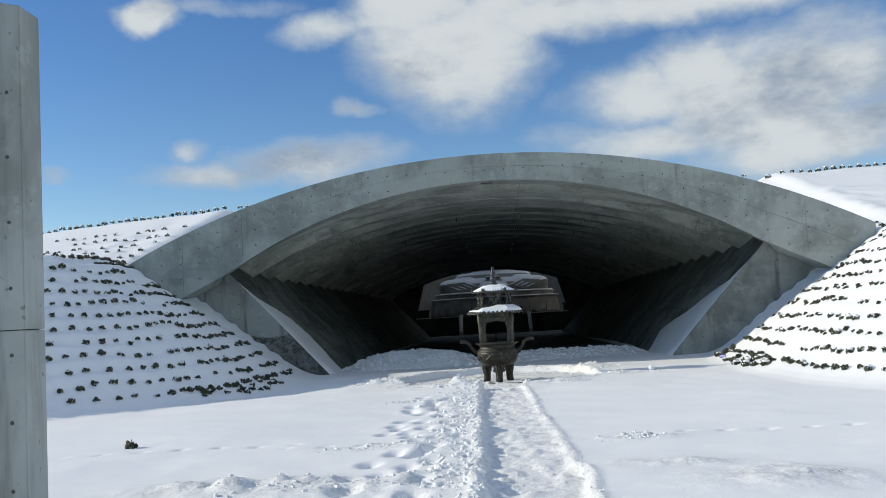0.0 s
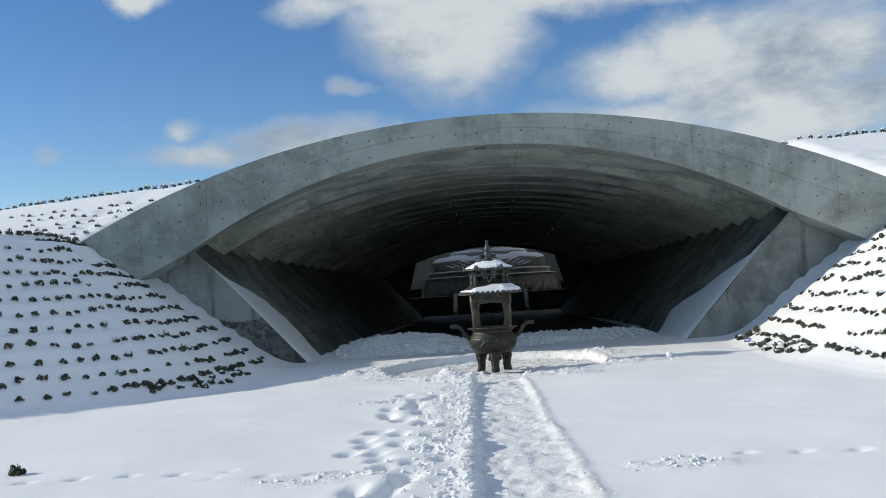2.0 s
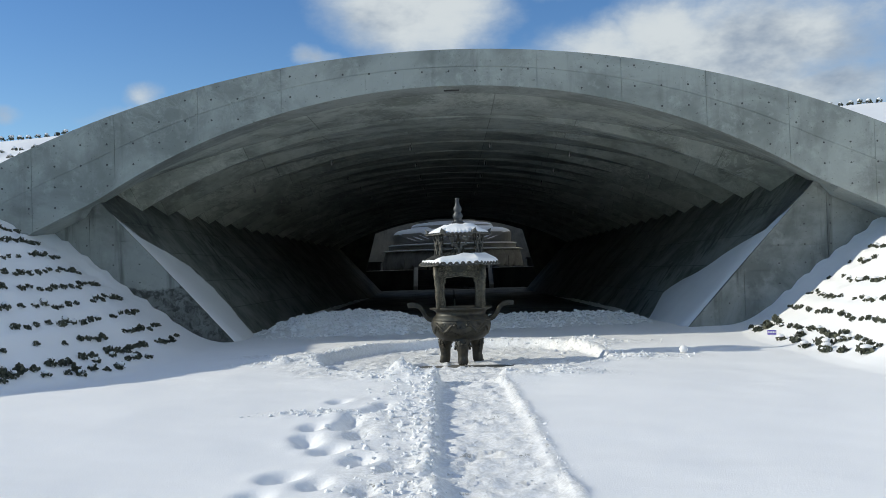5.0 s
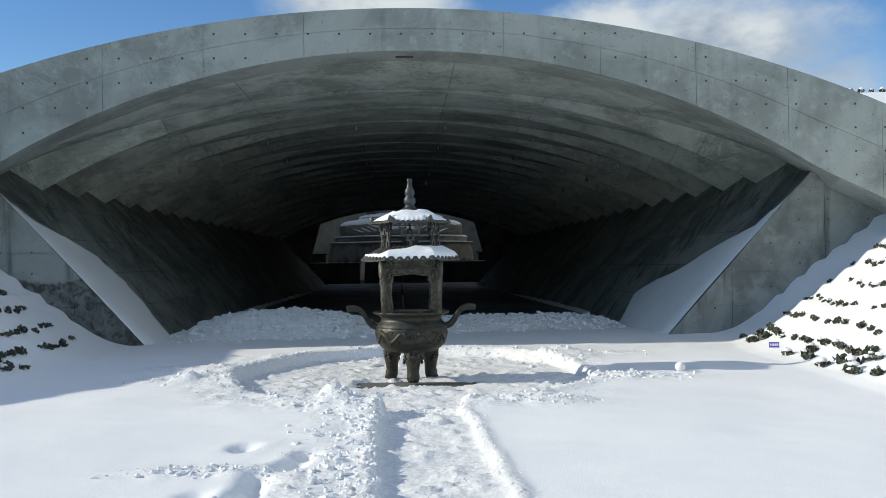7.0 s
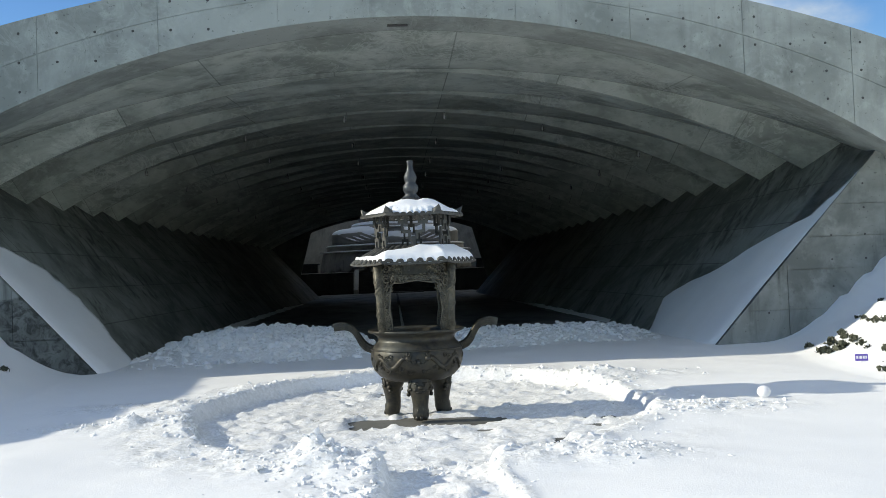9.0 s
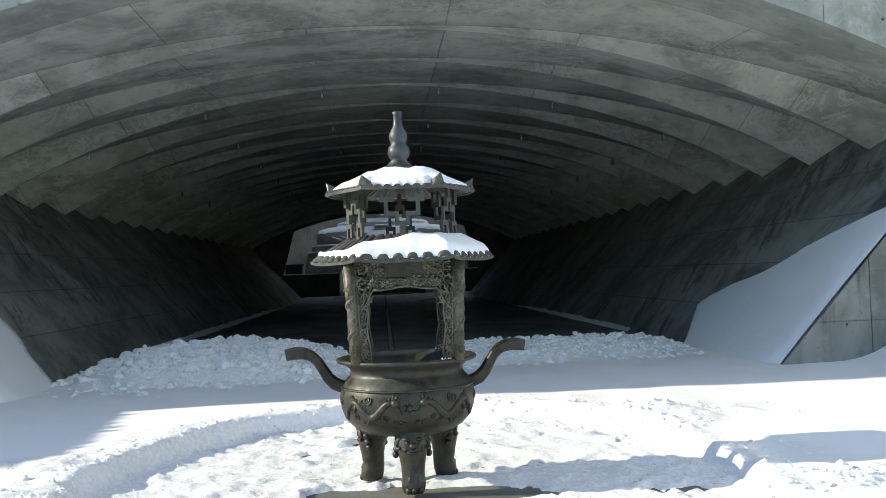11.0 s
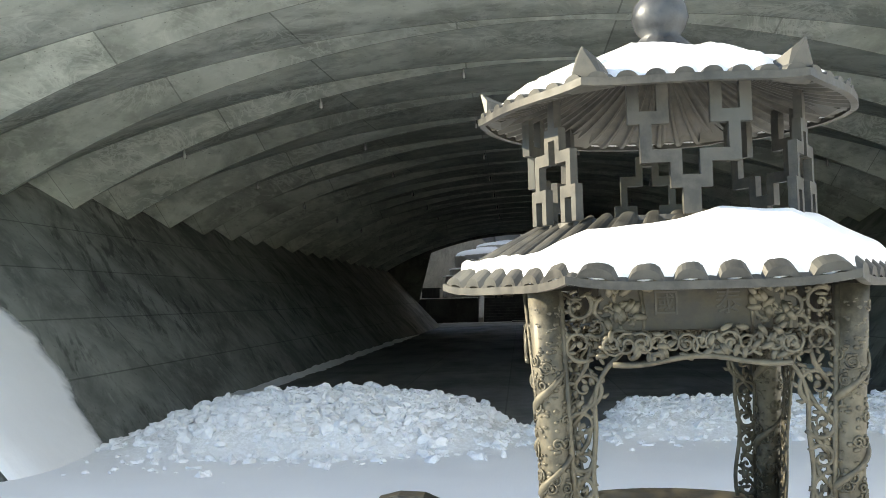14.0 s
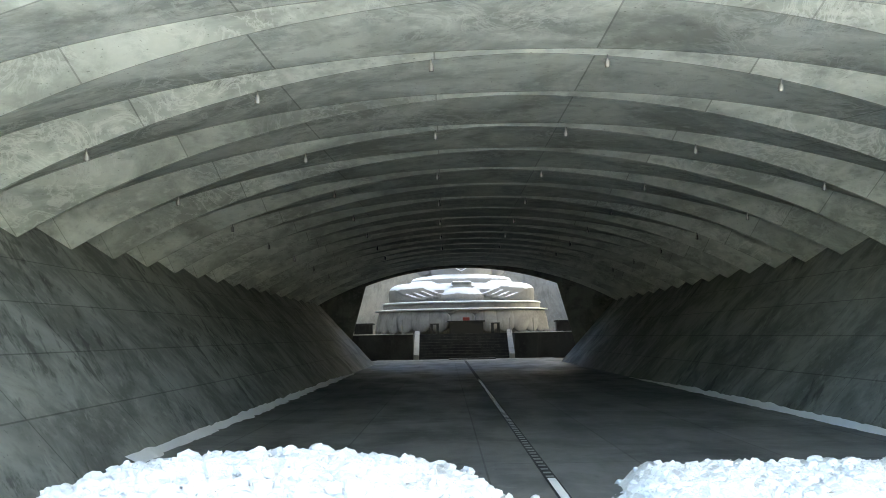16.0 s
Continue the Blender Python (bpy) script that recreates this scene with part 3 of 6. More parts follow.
def build_hill_cover():
    xs = AXIS + np.linspace(-12.3, 12.3, 83)
    ys = spaced([(33.25, 0), (40, 0.25), (60, 0.6), (83.2, 1.0)])
    X, Y = np.meshgrid(xs, ys)
    d = np.abs(X - AXIS)
    front = -18.88 + np.sqrt(25.7 ** 2 - d * d) - 0.10
    w = np.maximum(Y - 33.2, 0)
    top = 7.3 + 0.02 * np.clip(w - 12.0, 0, 30) + crown(X, Y)
    Z = front + (top - front) * np.clip(w / 12.0, 0, 1)
    side = smoothstep(9.5, 11.6, d)
    Z = Z * (1 - side) + (hill(X, Y) + 0.05) * side + 0.04 * fractal(X, Y, 1.6, 101, 3) - np.where(d > 11.8, 0.1, 0.0)
    me, _ = grid_mesh("hill_snow", np.stack([X, Y, Z], -1).reshape(-1, 3), len(xs), len(ys), M_SNOW)
    return tagged(new("hill_snow", me), "smooth deep snow lying over the tunnel's hill", "snow", kind="structure")


build_hill_cover()


# ---- the portal: a cast arch ring on two piers ----
def soffit_back(dx):
    """Where the ring's underside ends inside: how deep, and how high."""
    a = abs(dx)
    if a > 9.0:
        return RING_BACK, ring_inner(dx)
    return 33.6 + 0.77 * a / 8.9, 5.97 - 18.0 + math.sqrt(18.0 ** 2 - a * a)


def build_portal():
    portal = thing("portal_arch", "grey cast concrete portal arch with panel joints and tie holes", "arch", kind="structure")
    n = 96
    W = 11.95
    bm = bmesh.new()
    prof = []
    for k in range(n + 1):
        dx = -W + 2 * W * k / n
        prof.append((AXIS + dx, ring_outer(dx), ring_inner(dx)))
    front = [(bm.verts.new((x, FACE + 0.012, zo)), bm.verts.new((x, FACE + 0.012, zi))) for x, zo, zi in prof]
    back = []
    for x, zo, zi in prof:
        yb, zb = soffit_back(x - AXIS)
        back.append((bm.verts.new((x, yb, zo)), bm.verts.new((x, yb, zb))))
    for k in range(n):
        (a, b), (c, d) = front[k], front[k + 1]
        (e, f), (g, h) = back[k], back[k + 1]
        bm.faces.new((a, b, d, c)), bm.faces.new((e, g, h, f))
        bm.faces.new((a, c, g, e)), bm.faces.new((b, f, h, d))
    for (a, b), (e, f) in ((front[0], back[0]), (front[-1], back[-1])):
        bm.faces.new((a, e, f, b))
    bmesh.ops.recalc_face_normals(bm, faces=bm.faces)
    part("ring", bm, M_CONC, portal)
    # cast panels of the face, with open joints between
    edges = [-W, -10.02, -8.04, -6.05, -4.06, -2.06, 1.98, 3.96, 5.94, 7.86, 9.84, W]
    for a, b in zip(edges, edges[1:]):
        for lo, hi in ((0.0, 0.52), (0.52, 1.0)):
            bm = bmesh.new()
            m = 8
            g = 0.006
            rows = []
            for k in range(m + 1):
                dx = a + g + (b - a - 2 * g) * k / m
                zo, zi = ring_outer(dx) + 0.012, ring_inner(dx) - 0.012
                z0, z1 = zi + (zo - zi) * lo + (g if lo else 0), zi + (zo - zi) * hi - (0 if hi == 1 else g)
                rows.append([bm.verts.new((AXIS + dx, y, z)) for y, z in ((FACE, z0), (FACE, z1), (FACE + 0.02, z1), (FACE + 0.02, z0))])
            for u, v in zip(rows, rows[1:]):
                for i in range(4):
                    bm.faces.new((u[i], v[i], v[(i + 1) % 4], u[(i + 1) % 4]))
            bm.faces.new(rows[0]), bm.faces.new(rows[-1][::-1])
            bmesh.ops.recalc_face_normals(bm, faces=bm.faces)
            part("panel", bm, M_CONC, portal)
    hole = None
    # tie holes on a level grid
    for k in range(-17, 18):
        dx = k * 0.625 - 0.10
        for row in range(8):
            z = 6.31 - 0.49 * row
            if not ring_inner(dx) + 0.12 < z < ring_outer(dx) - 0.12:
                continue
            if hole is None:
                bm = bmesh.new()
                bmesh.ops.create_cone(bm, cap_ends=True, segments=10, radius1=0.024, radius2=0.019, depth=0.008, matrix=pose(0, 0, 0, 90, 0, 0))
                hole = mesh_of(bm, "tie_hole", M_HOLE)
            ob = new("tie_hole", hole)
            ob.parent, ob.location = portal, (AXIS + dx, FACE - 0.003, z)
    # a slot lamp let into the ring's underside
    bm = bmesh.new()
    add_box(bm, AXIS - 0.22, AXIS + 0.14, 33.25, 33.33, ring_inner(0) - 0.03, ring_inner(0) + 0.03)
    part("slot_lamp", bm, M_HOLE, portal, "dark slot lamp under the arch")
    return portal


build_portal()


def wall_x(z):
    return FOOT[0] + (SPRING[0] - FOOT[0]) * z / SPRING[1]


def build_piers():
    for side, name in ((-1, "wall_west"), (1, "wall_east")):
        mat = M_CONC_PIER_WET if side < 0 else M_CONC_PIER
        bm = bmesh.new()
        pts = [(wall_x(-0.8), -0.8), (wall_x(3.62), 3.62)]
        pts += [(dx, ring_inner(dx) + 0.25) for dx in (9.4, 10.4, 12.2)] + [(12.2, -0.8)]
        extrude_xz(bm, [(AXIS + side * a, z) for a, z in pts], PIER, PIER + 1.2)
        bmesh.ops.recalc_face_normals(bm, faces=bm.faces)
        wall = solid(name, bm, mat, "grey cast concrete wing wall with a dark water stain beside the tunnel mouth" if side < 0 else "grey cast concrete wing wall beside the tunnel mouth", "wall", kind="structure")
        # board panels of the wing wall
        xs = [(5.0, 7.03), (7.03, 9.12), (9.12, 12.0)]
        zs = [(-0.6, 0.65), (0.65, 1.38), (1.38, 1.98), (1.98, 2.58), (2.58, 3.2), (3.2, 4.0)]
        g = 0.007
        for x0, x1 in xs:
            for z0, z1 in zs:
                poly = [(x0 + g, z0 + g), (x1 - g, z0 + g), (x1 - g, z1 - g), (x0 + g, z1 - g)]
                poly = clip_poly(poly, lambda p: p[0] - wall_x(p[1]) - 0.004)
                poly = clip_poly(poly, lambda p: (ring_inner(p[0]) + 0.1) - p[1])
                if len(poly) < 3:
                    continue
                bm = bmesh.new()
                extrude_xz(bm, [(AXIS + side * a, z) for a, z in poly], PIER - 0.02, PIER - 0.002)
                bmesh.ops.recalc_face_normals(bm, faces=bm.faces)
                part("panel", bm, mat, wall)
        for x in (6.0, 6.65, 7.9, 8.55, 9.2, 10.1):
            for z in (0.6, 1.05, 1.55, 2.0, 2.5, 2.95):
                if x < wall_x(z) + 0.2 or z > ring_inner(x) - 0.2:
                    continue
                bm = bmesh.new()
                bmesh.ops.create_cone(bm, cap_ends=True, segments=10, radius1=0.021, radius2=0.016, depth=0.008, matrix=Matrix.Translation((AXIS + side * x, PIER - 0.022, z)) @ pose(0, 0, 0, 90, 0, 0))
                part("tie_hole", bm, M_HOLE, wall)


def clip_poly(poly, f):
    out = []
    for p, q in zip(poly, poly[1:] + poly[:1]):
        a, b = f(p), f(q)
        if a >= 0:
            out.append(p)
        if (a > 0) != (b > 0) and a != b:
            t = a / (a - b)
            out.append((p[0] + (q[0] - p[0]) * t, p[1] + (q[1] - p[1]) * t))
    return out


build_piers()


# ---- the tunnel ----
def build_tunnel():
    # leaning side walls
    for side, name in ((-1, "wall_tunnel_west"), (1, "wall_tunnel_east")):
        ys = np.linspace(PIER + 0.004, END, 26)
        zs = np.linspace(-0.6, 4.6, 9)
        Y, Z = np.meshgrid(ys, zs)
        inner = np.stack([AXIS + side * (FOOT[0] + (SPRING[0] - FOOT[0]) * Z / SPRING[1]), Y, Z], -1).reshape(-1, 3)
        uv = np.stack([Y, Z * 1.36], -1).reshape(-1, 2)
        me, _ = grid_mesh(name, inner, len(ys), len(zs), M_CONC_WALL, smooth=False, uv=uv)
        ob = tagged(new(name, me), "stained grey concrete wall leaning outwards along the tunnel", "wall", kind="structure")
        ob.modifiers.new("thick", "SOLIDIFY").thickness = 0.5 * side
        ob.modifiers["thick"].offset = 1.0
    # folded vault: from each rib's sharp lower edge the vault rises to a valley, and falls to the next rib; the folds die out at the crown
    dxs = np.linspace(-9.9, 9.9, 91)
    share = np.abs(dxs) / 8.9
    rows = [(33.6 + 0.77 * share, 5.97 - 18.0 + np.sqrt(18.0 ** 2 - dxs ** 2))]
    first, pitch = 36.4, 2.335
    n_rib = int((END - first) / pitch) + 1
    for k in range(n_rib):
        y = first + pitch * k
        rows.append((y - 0.06 - 0.42 * share, RIB_TOP + 0.035 - VALLEY_R + np.sqrt(VALLEY_R ** 2 - dxs ** 2)))
        rows.append((y + 0.55 * share, RIB_TOP - RIB_R + np.sqrt(RIB_R ** 2 - dxs ** 2)))
    rows.append((END + 0 * dxs, RIB_TOP + 0.1 - VALLEY_R + np.sqrt(VALLEY_R ** 2 - dxs ** 2)))
    pts = np.concatenate([np.stack([AXIS + dxs, np.minimum(yy, END), zz], -1) for yy, zz in rows])
    uv = np.concatenate([np.stack([9.5 * np.arcsin(dxs / 9.9) + 1.3, np.full(len(dxs), float(band))], -1) for band in range(len(rows))])
    me, _ = grid_mesh("ceiling", pts, len(dxs), len(rows), M_CONC_VAULT, smooth=False, uv=uv)
    ob = tagged(new("ceiling", me), "ribbed grey concrete tunnel vault with folded bands", "ceiling", kind="structure")
    m = ob.modifiers.new("thick", "SOLIDIFY")
    m.thickness, m.offset = 0.4, 1.0
    # floor slab
    bm = bmesh.new()
    add_box(bm, AXIS - 6.2, AXIS + 6.2, 36.9, 92.0, -0.5, 0.02)
    uvl = bm.loops.layers.uv.new("UVMap")
    for f in bm.faces:
        for l in f.loops:
            l[uvl].uv = (l.vert.co.x, l.vert.co.y)
    solid("floor", bm, M_FLOOR, "smooth dark wet concrete floor of the tunnel", "floor", kind="structure")
    drain = thing("drain_channel", "narrow slotted drain channel let into the tunnel floor", "drain", kind="structure")
    bm = bmesh.new()
    add_box(bm, 0.65, 0.79, 37.2, 88.0, 0.0, 0.026)
    part("frame", bm, M_CONC_DARK, drain)
    bm = bmesh.new()
    yy = 38.5
    while yy < 62:
        add_box(bm, 0.675, 0.765, yy, yy + 0.10, 0.02, 0.031)
        yy += 0.30
    part("grating", bm, M_METAL, drain, "worn grey metal grating bars")
    bm = bmesh.new()
    add_box(bm, 0.675, 0.765, 37.3, 38.7, 0.02, 0.034)
    part("snow_strip", bm, M_SNOW, drain, "thin strip of snow in the channel")


build_tunnel()


# ---- the round court behind ----
def build_court():
    cx, cy, R = COURT
    n = 96
    bm = bmesh.new()
    gap = math.asin(12.6 / R)
    rows = []
    for k in range(n + 1):
        a = -math.pi / 2 + gap + (2 * math.pi - 2 * gap) * k / n
        c, s = math.cos(a), math.sin(a)
        # upper part is unseen: its height and lean are chosen to block the sun
        rows.append([bm.verts.new((cx + r * c, cy + r * s, z)) for r, z in ((R - 0.6, -0.3), (R - 5.0, 15.0), (R + 1.4, 15.0), (R + 1.4, -0.3))])
    for u, v in zip(rows, rows[1:]):
        for i in range(4):
            bm.faces.new((u[i], v[i], v[(i + 1) % 4], u[(i + 1) % 4]))
    bm.faces.new(rows[0][::-1]), bm.faces.new(rows[-1])
    bmesh.ops.recalc_face_normals(bm, faces=bm.faces)
    # straight flanks that join the round wall to the tunnel's end
    for s in (-1, 1):
        x0, x1, x2 = cx + s * 12.3, cx + s * 9.4, cx + s * 14.6
        low = [bm.verts.new((x, END + 0.12, z)) for x, z in ((x0, -0.3), (x1, 12.0), (x2, 12.0), (x2, -0.3))]
        far = [bm.verts.new((x, 93.2, z)) for x, z in ((x0, -0.3), (x1, 12.0), (x2, 12.0), (x2, -0.3))]
        for i in range(4):
            bm.faces.new((low[i], far[i], far[(i + 1) % 4], low[(i + 1) % 4]))
        bm.faces.new(low[::-1]), bm.faces.new(far)
    bmesh.ops.recalc_face_normals(bm, faces=bm.faces)
    # unseen slab, added to keep the court's skylight out of the tunnel's end
    cover = bmesh.new()
    add_box(cover, cx - 14.6, cx + 14.6, END + 0.13, 91.0, 12.004, 12.6)
    solid("court_sky_blocker", cover, M_CONC_COURT, "unseen concrete slab added to block skylight at the tunnel's end", "roof", kind="structure")
    solid("wall_court", bm, M_CONC_COURT, "tall leaning concrete wall round the open court", "wall", kind="structure")
    # the tunnel's end face above and beside the opening
    bm = bmesh.new()
    arc = [(-5.95 + 11.9 * k / 20, -12.12 + math.sqrt(17.87 ** 2 - (-5.95 + 11.9 * k / 20) ** 2)) for k in range(21)]
    pts = [(x * 0.975 - 0.3, z) for x, z in [(-7.36, -0.3)] + arc + [(7.36, -0.3)]]
    a = [bm.verts.new((AXIS + x, END + 0.01, z)) for x, z in pts]
    o = [bm.verts.new((AXIS + x, END + 0.01, z)) for x, z in ((-13.2, -0.3), (-13.2, 12.0))]
    p = [bm.verts.new((AXIS + x, END + 0.01, 12.0)) for x, z in pts]
    q = [bm.verts.new((AXIS + x, END + 0.01, z)) for x, z in ((13.2, 12.0), (13.2, -0.3))]
    for i in range(len(pts) - 1):
        bm.faces.new((a[i], a[i + 1], p[i + 1], p[i])) if abs(pts[i][0] - pts[i + 1][0]) > 1e-4 else None
    bm.faces.new((o[0], a[0], p[0], o[1])), bm.faces.new((a[-1], q[1], q[0], p[-1]))
    r = bmesh.ops.extrude_face_region(bm, geom=list(bm.faces))
    bmesh.ops.translate(bm, verts=[v for v in r["geom"] if isinstance(v, bmesh.types.BMVert)], vec=(0, 0.1, 0))
    bmesh.ops.recalc_face_normals(bm, faces=bm.faces)
    solid("wall_court_end", bm, M_CONC_WALL, "concrete end face of the tunnel towards the court", "wall", kind="structure")
    bm = bmesh.new()
    lathe(bm, [(0.01, -0.02), (R + 3.0, -0.02), (R + 3.0, -0.5)], 64, cx, cy)
    solid("court_floor", bm, M_PAVE, "dark wet paving of the round court", "floor", kind="structure")
    # terrace, stairs
    bm = bmesh.new()
    for x0, x1 in ((-12.0, -2.85), (4.35, 13.8)):
        add_box(bm, x0, x1, 92.3, 113.0, -0.3, 1.80, 0.03)
    add_box(bm, -2.852, 4.352, 94.7, 113.0, -0.3, 1.802)
    solid("terrace", bm, M_CONC_DARK, "dark stone terrace under the statue", "terrace", kind="structure")
    for x0, x1 in ((-11.5, -2.86), (4.36, 13.3)):
        bm = bmesh.new()
        add_box(bm, x0, x1, 92.28, 92.9, 1.802, 1.86, 0.02)
        solid("snow_edge", bm, M_SNOW, "thin line of snow along the terrace's edge", "snow", "snow on the terrace")
    stairs = thing("stairs", "dark stone steps with pale side walls leading to the statue", "stairs", kind="structure")
    for k in range(9):
        bm = bmesh.new()
        add_box(bm, -2.45, 3.95, 92.2 + 0.28 * k, 94.75, 0.0 if k == 0 else 0.2 * k - 0.04, 0.2 * (k + 1), 0.012)
        part("step", bm, M_CONC_DARK, stairs)
    for x0, x1 in ((-2.82, -2.46), (3.96, 4.32)):
        bm = bmesh.new()
        a = [bm.verts.new((x0, y, z)) for y, z in ((91.95, 0), (91.95, 0.35), (94.8, 2.05), (94.8, 0))]
        b = [bm.verts.new((x1, y, z)) for y, z in ((91.95, 0), (91.95, 0.35), (94.8, 2.05), (94.8, 0))]
        bm.faces.new(a), bm.faces.new(b[::-1])
        for i in range(4):
            bm.faces.new((a[i], b[i], b[(i + 1) % 4], a[(i + 1) % 4]))
        bmesh.ops.recalc_face_normals(bm, faces=bm.faces)
        part("side_wall", bm, M_STONE, stairs, "snow-covered pale side wall")


build_court()

# ---- the incense burner ----
def spiral(cx, cz, r, turns, way=1, start=0.0, y=0.0, n=18):
    pts = []
    for k in range(n + 1):
        f = k / n
        a = start + way * turns * 2 * math.pi * f
        q = r * (1 - 0.82 * f)
        pts.append((cx + q * math.cos(a), y, cz + q * math.sin(a)))
    return pts


def cell_plate(bm, rows, w, h, thick, m):
    """A flat pierced plate from rows of # and ., centred on x, standing on z = 0."""
    nr, nc = len(rows), len(rows[0])
    full = lambda r, c: 0 <= r < nr and 0 <= c < nc and rows[r][c] == "#"
    cache = {}

    def v(c, r, side):
        if (c, r, side) not in cache:
            cache[c, r, side] = bm.verts.new(m @ Vector(((c - nc / 2) * w, side * thick / 2, (nr - r) * h)))
        return cache[c, r, side]

    for r in range(nr):
        for c in range(nc):
            if not full(r, c):
                continue
            bm.faces.new((v(c, r, -1), v(c, r + 1, -1), v(c + 1, r + 1, -1), v(c + 1, r, -1)))
            bm.faces.new((v(c, r, 1), v(c + 1, r, 1), v(c + 1, r + 1, 1), v(c, r + 1, 1)))
            for dr, dc, a, b in ((-1, 0, (c, r), (c + 1, r)), (1, 0, (c + 1, r + 1), (c, r + 1)), (0, -1, (c, r + 1), (c, r)), (0, 1, (c + 1, r), (c + 1, r + 1))):
                if not full(r + dr, c + dc):
                    bm.faces.new((v(*a, -1), v(*b, -1), v(*b, 1), v(*a, 1)))


def hexed(phi, round_share):
    """Edge radius of a six-sided outline of corner radius 1, corners at 0, 60 ... degrees."""
    a = (phi % (math.pi / 3)) - math.pi / 6
    return (1 - round_share) * math.cos(math.pi / 6) / math.cos(a) + round_share


def cornerness(phi):
    a = abs((phi % (math.pi / 3)) - math.pi / 6) / (math.pi / 6)
    return a


def roof_surface(R, z_eave, z_top, r_top, sag, lift, rounding):
    def f(phi, t):
        """t: 0 at the eave, 1 at the top."""
        c = cornerness(phi)
        r = R * hexed(phi, rounding) * (1 - t) + r_top * hexed(phi, 0.3 + 0.7 * rounding) * t
        z = z_eave + (z_top - z_eave) * (t ** sag) + lift * (c ** 5) * (1 - t) ** 3
        return r, z
    return f


def build_roof(name, parent, f, tiles, ridge, thick, mat, label):
    bm = bmesh.new()
    per = tiles * 10
    n = 6 * per
    m = 9
    top, low = [], []
    for i in range(m + 1):
        t = (i / m)
        a_row, b_row = [], []
        for k in range(n):
            phi = 2 * math.pi * (k + 0.5) / n
            r, z = f(phi, t)
            bulge = ridge * (0.0, 0.0, 0.62, 0.88, 0.98, 1.0, 0.98, 0.88, 0.62, 0.0)[k % 10]
            bulge *= 1.0 - 0.5 * t
            a_row.append(bm.verts.new((r * math.cos(phi), r * math.sin(phi), z + bulge)))
            b_row.append(bm.verts.new((r * 0.995 * math.cos(phi), r * 0.995 * math.sin(phi), z + bulge * 0.7 - thick)))
        top.append(a_row), low.append(b_row)
    for i in range(m):
        for k in range(n):
            k2 = (k + 1) % n
            bm.faces.new((top[i][k], top[i][k2], top[i + 1][k2], top[i + 1][k]))
            bm.faces.new((low[i][k2], low[i][k], low[i + 1][k], low[i + 1][k2]))
    for k in range(n):
        k2 = (k + 1) % n
        bm.faces.new((low[0][k], low[0][k2], top[0][k2], top[0][k]))
        bm.faces.new((top[m][k], top[m][k2], low[m][k2], low[m][k]))
    ob = part(name, bm, mat, parent, label)
    # a flat fascia under the tile ends
    bm = bmesh.new()
    q = 120
    rows = []
    for k in range(q):
        phi = 2 * math.pi * k / q
        r, z = f(phi, 0.0)
        rows.append([bm.verts.new((rr * math.cos(phi), rr * math.sin(phi), zz)) for rr, zz in ((r * 1.008, z - thick - 0.004), (r * 1.008, z + 0.004), (r * 0.97, z + 0.004), (r * 0.97, z - thick - 0.004))])
    for k in range(q):
        u, v = rows[k], rows[(k + 1) % q]
        for i in range(4):
            bm.faces.new((u[i], v[i], v[(i + 1) % 4], u[(i + 1) % 4]))
    bmesh.ops.recalc_face_normals(bm, faces=bm.faces)
    part("eave_band", bm, mat, ob)
    return ob


def snow_on_roof(name, label, f, reach, roof, n=168, m=16, seed=3, peak=0.0):
    """reach(phi) gives where the snow begins and ends (t, 0 at the eave) and its thickness."""
    bm = bmesh.new()
    rows = []
    for k in range(n):
        phi = 2 * math.pi * k / n
        t0, t1, h = reach(phi)
        row = []
        for i in range(m + 1):
            s = i / m
            t = t0 + (t1 - t0) * s
            r, z = f(phi, max(0.0, min(1.0, t)))
            edge = min(1.0, min(s, 1 - s) * 5.0)
            wob = noise.noise(Vector((r * math.cos(phi) * 5, r * math.sin(phi) * 5, seed)))
            lift = -0.004 + (h * (0.75 + 0.35 * wob) + 0.02) * (0.45 + 0.55 * edge) * min(1.0, edge * 3.5)
            row.append(bm.verts.new((r * math.cos(phi), r * math.sin(phi), z + lift + peak * s ** 2.5)))
        rows.append(row)
    for k in range(n):
        u, v = rows[k], rows[(k + 1) % n]
        for i in range(m):
            bm.faces.new((u[i], v[i], v[i + 1], u[i + 1]))
    bmesh.ops.recalc_face_normals(bm, faces=bm.faces)
    return part(name, bm, M_SNOW, roof, label, True)


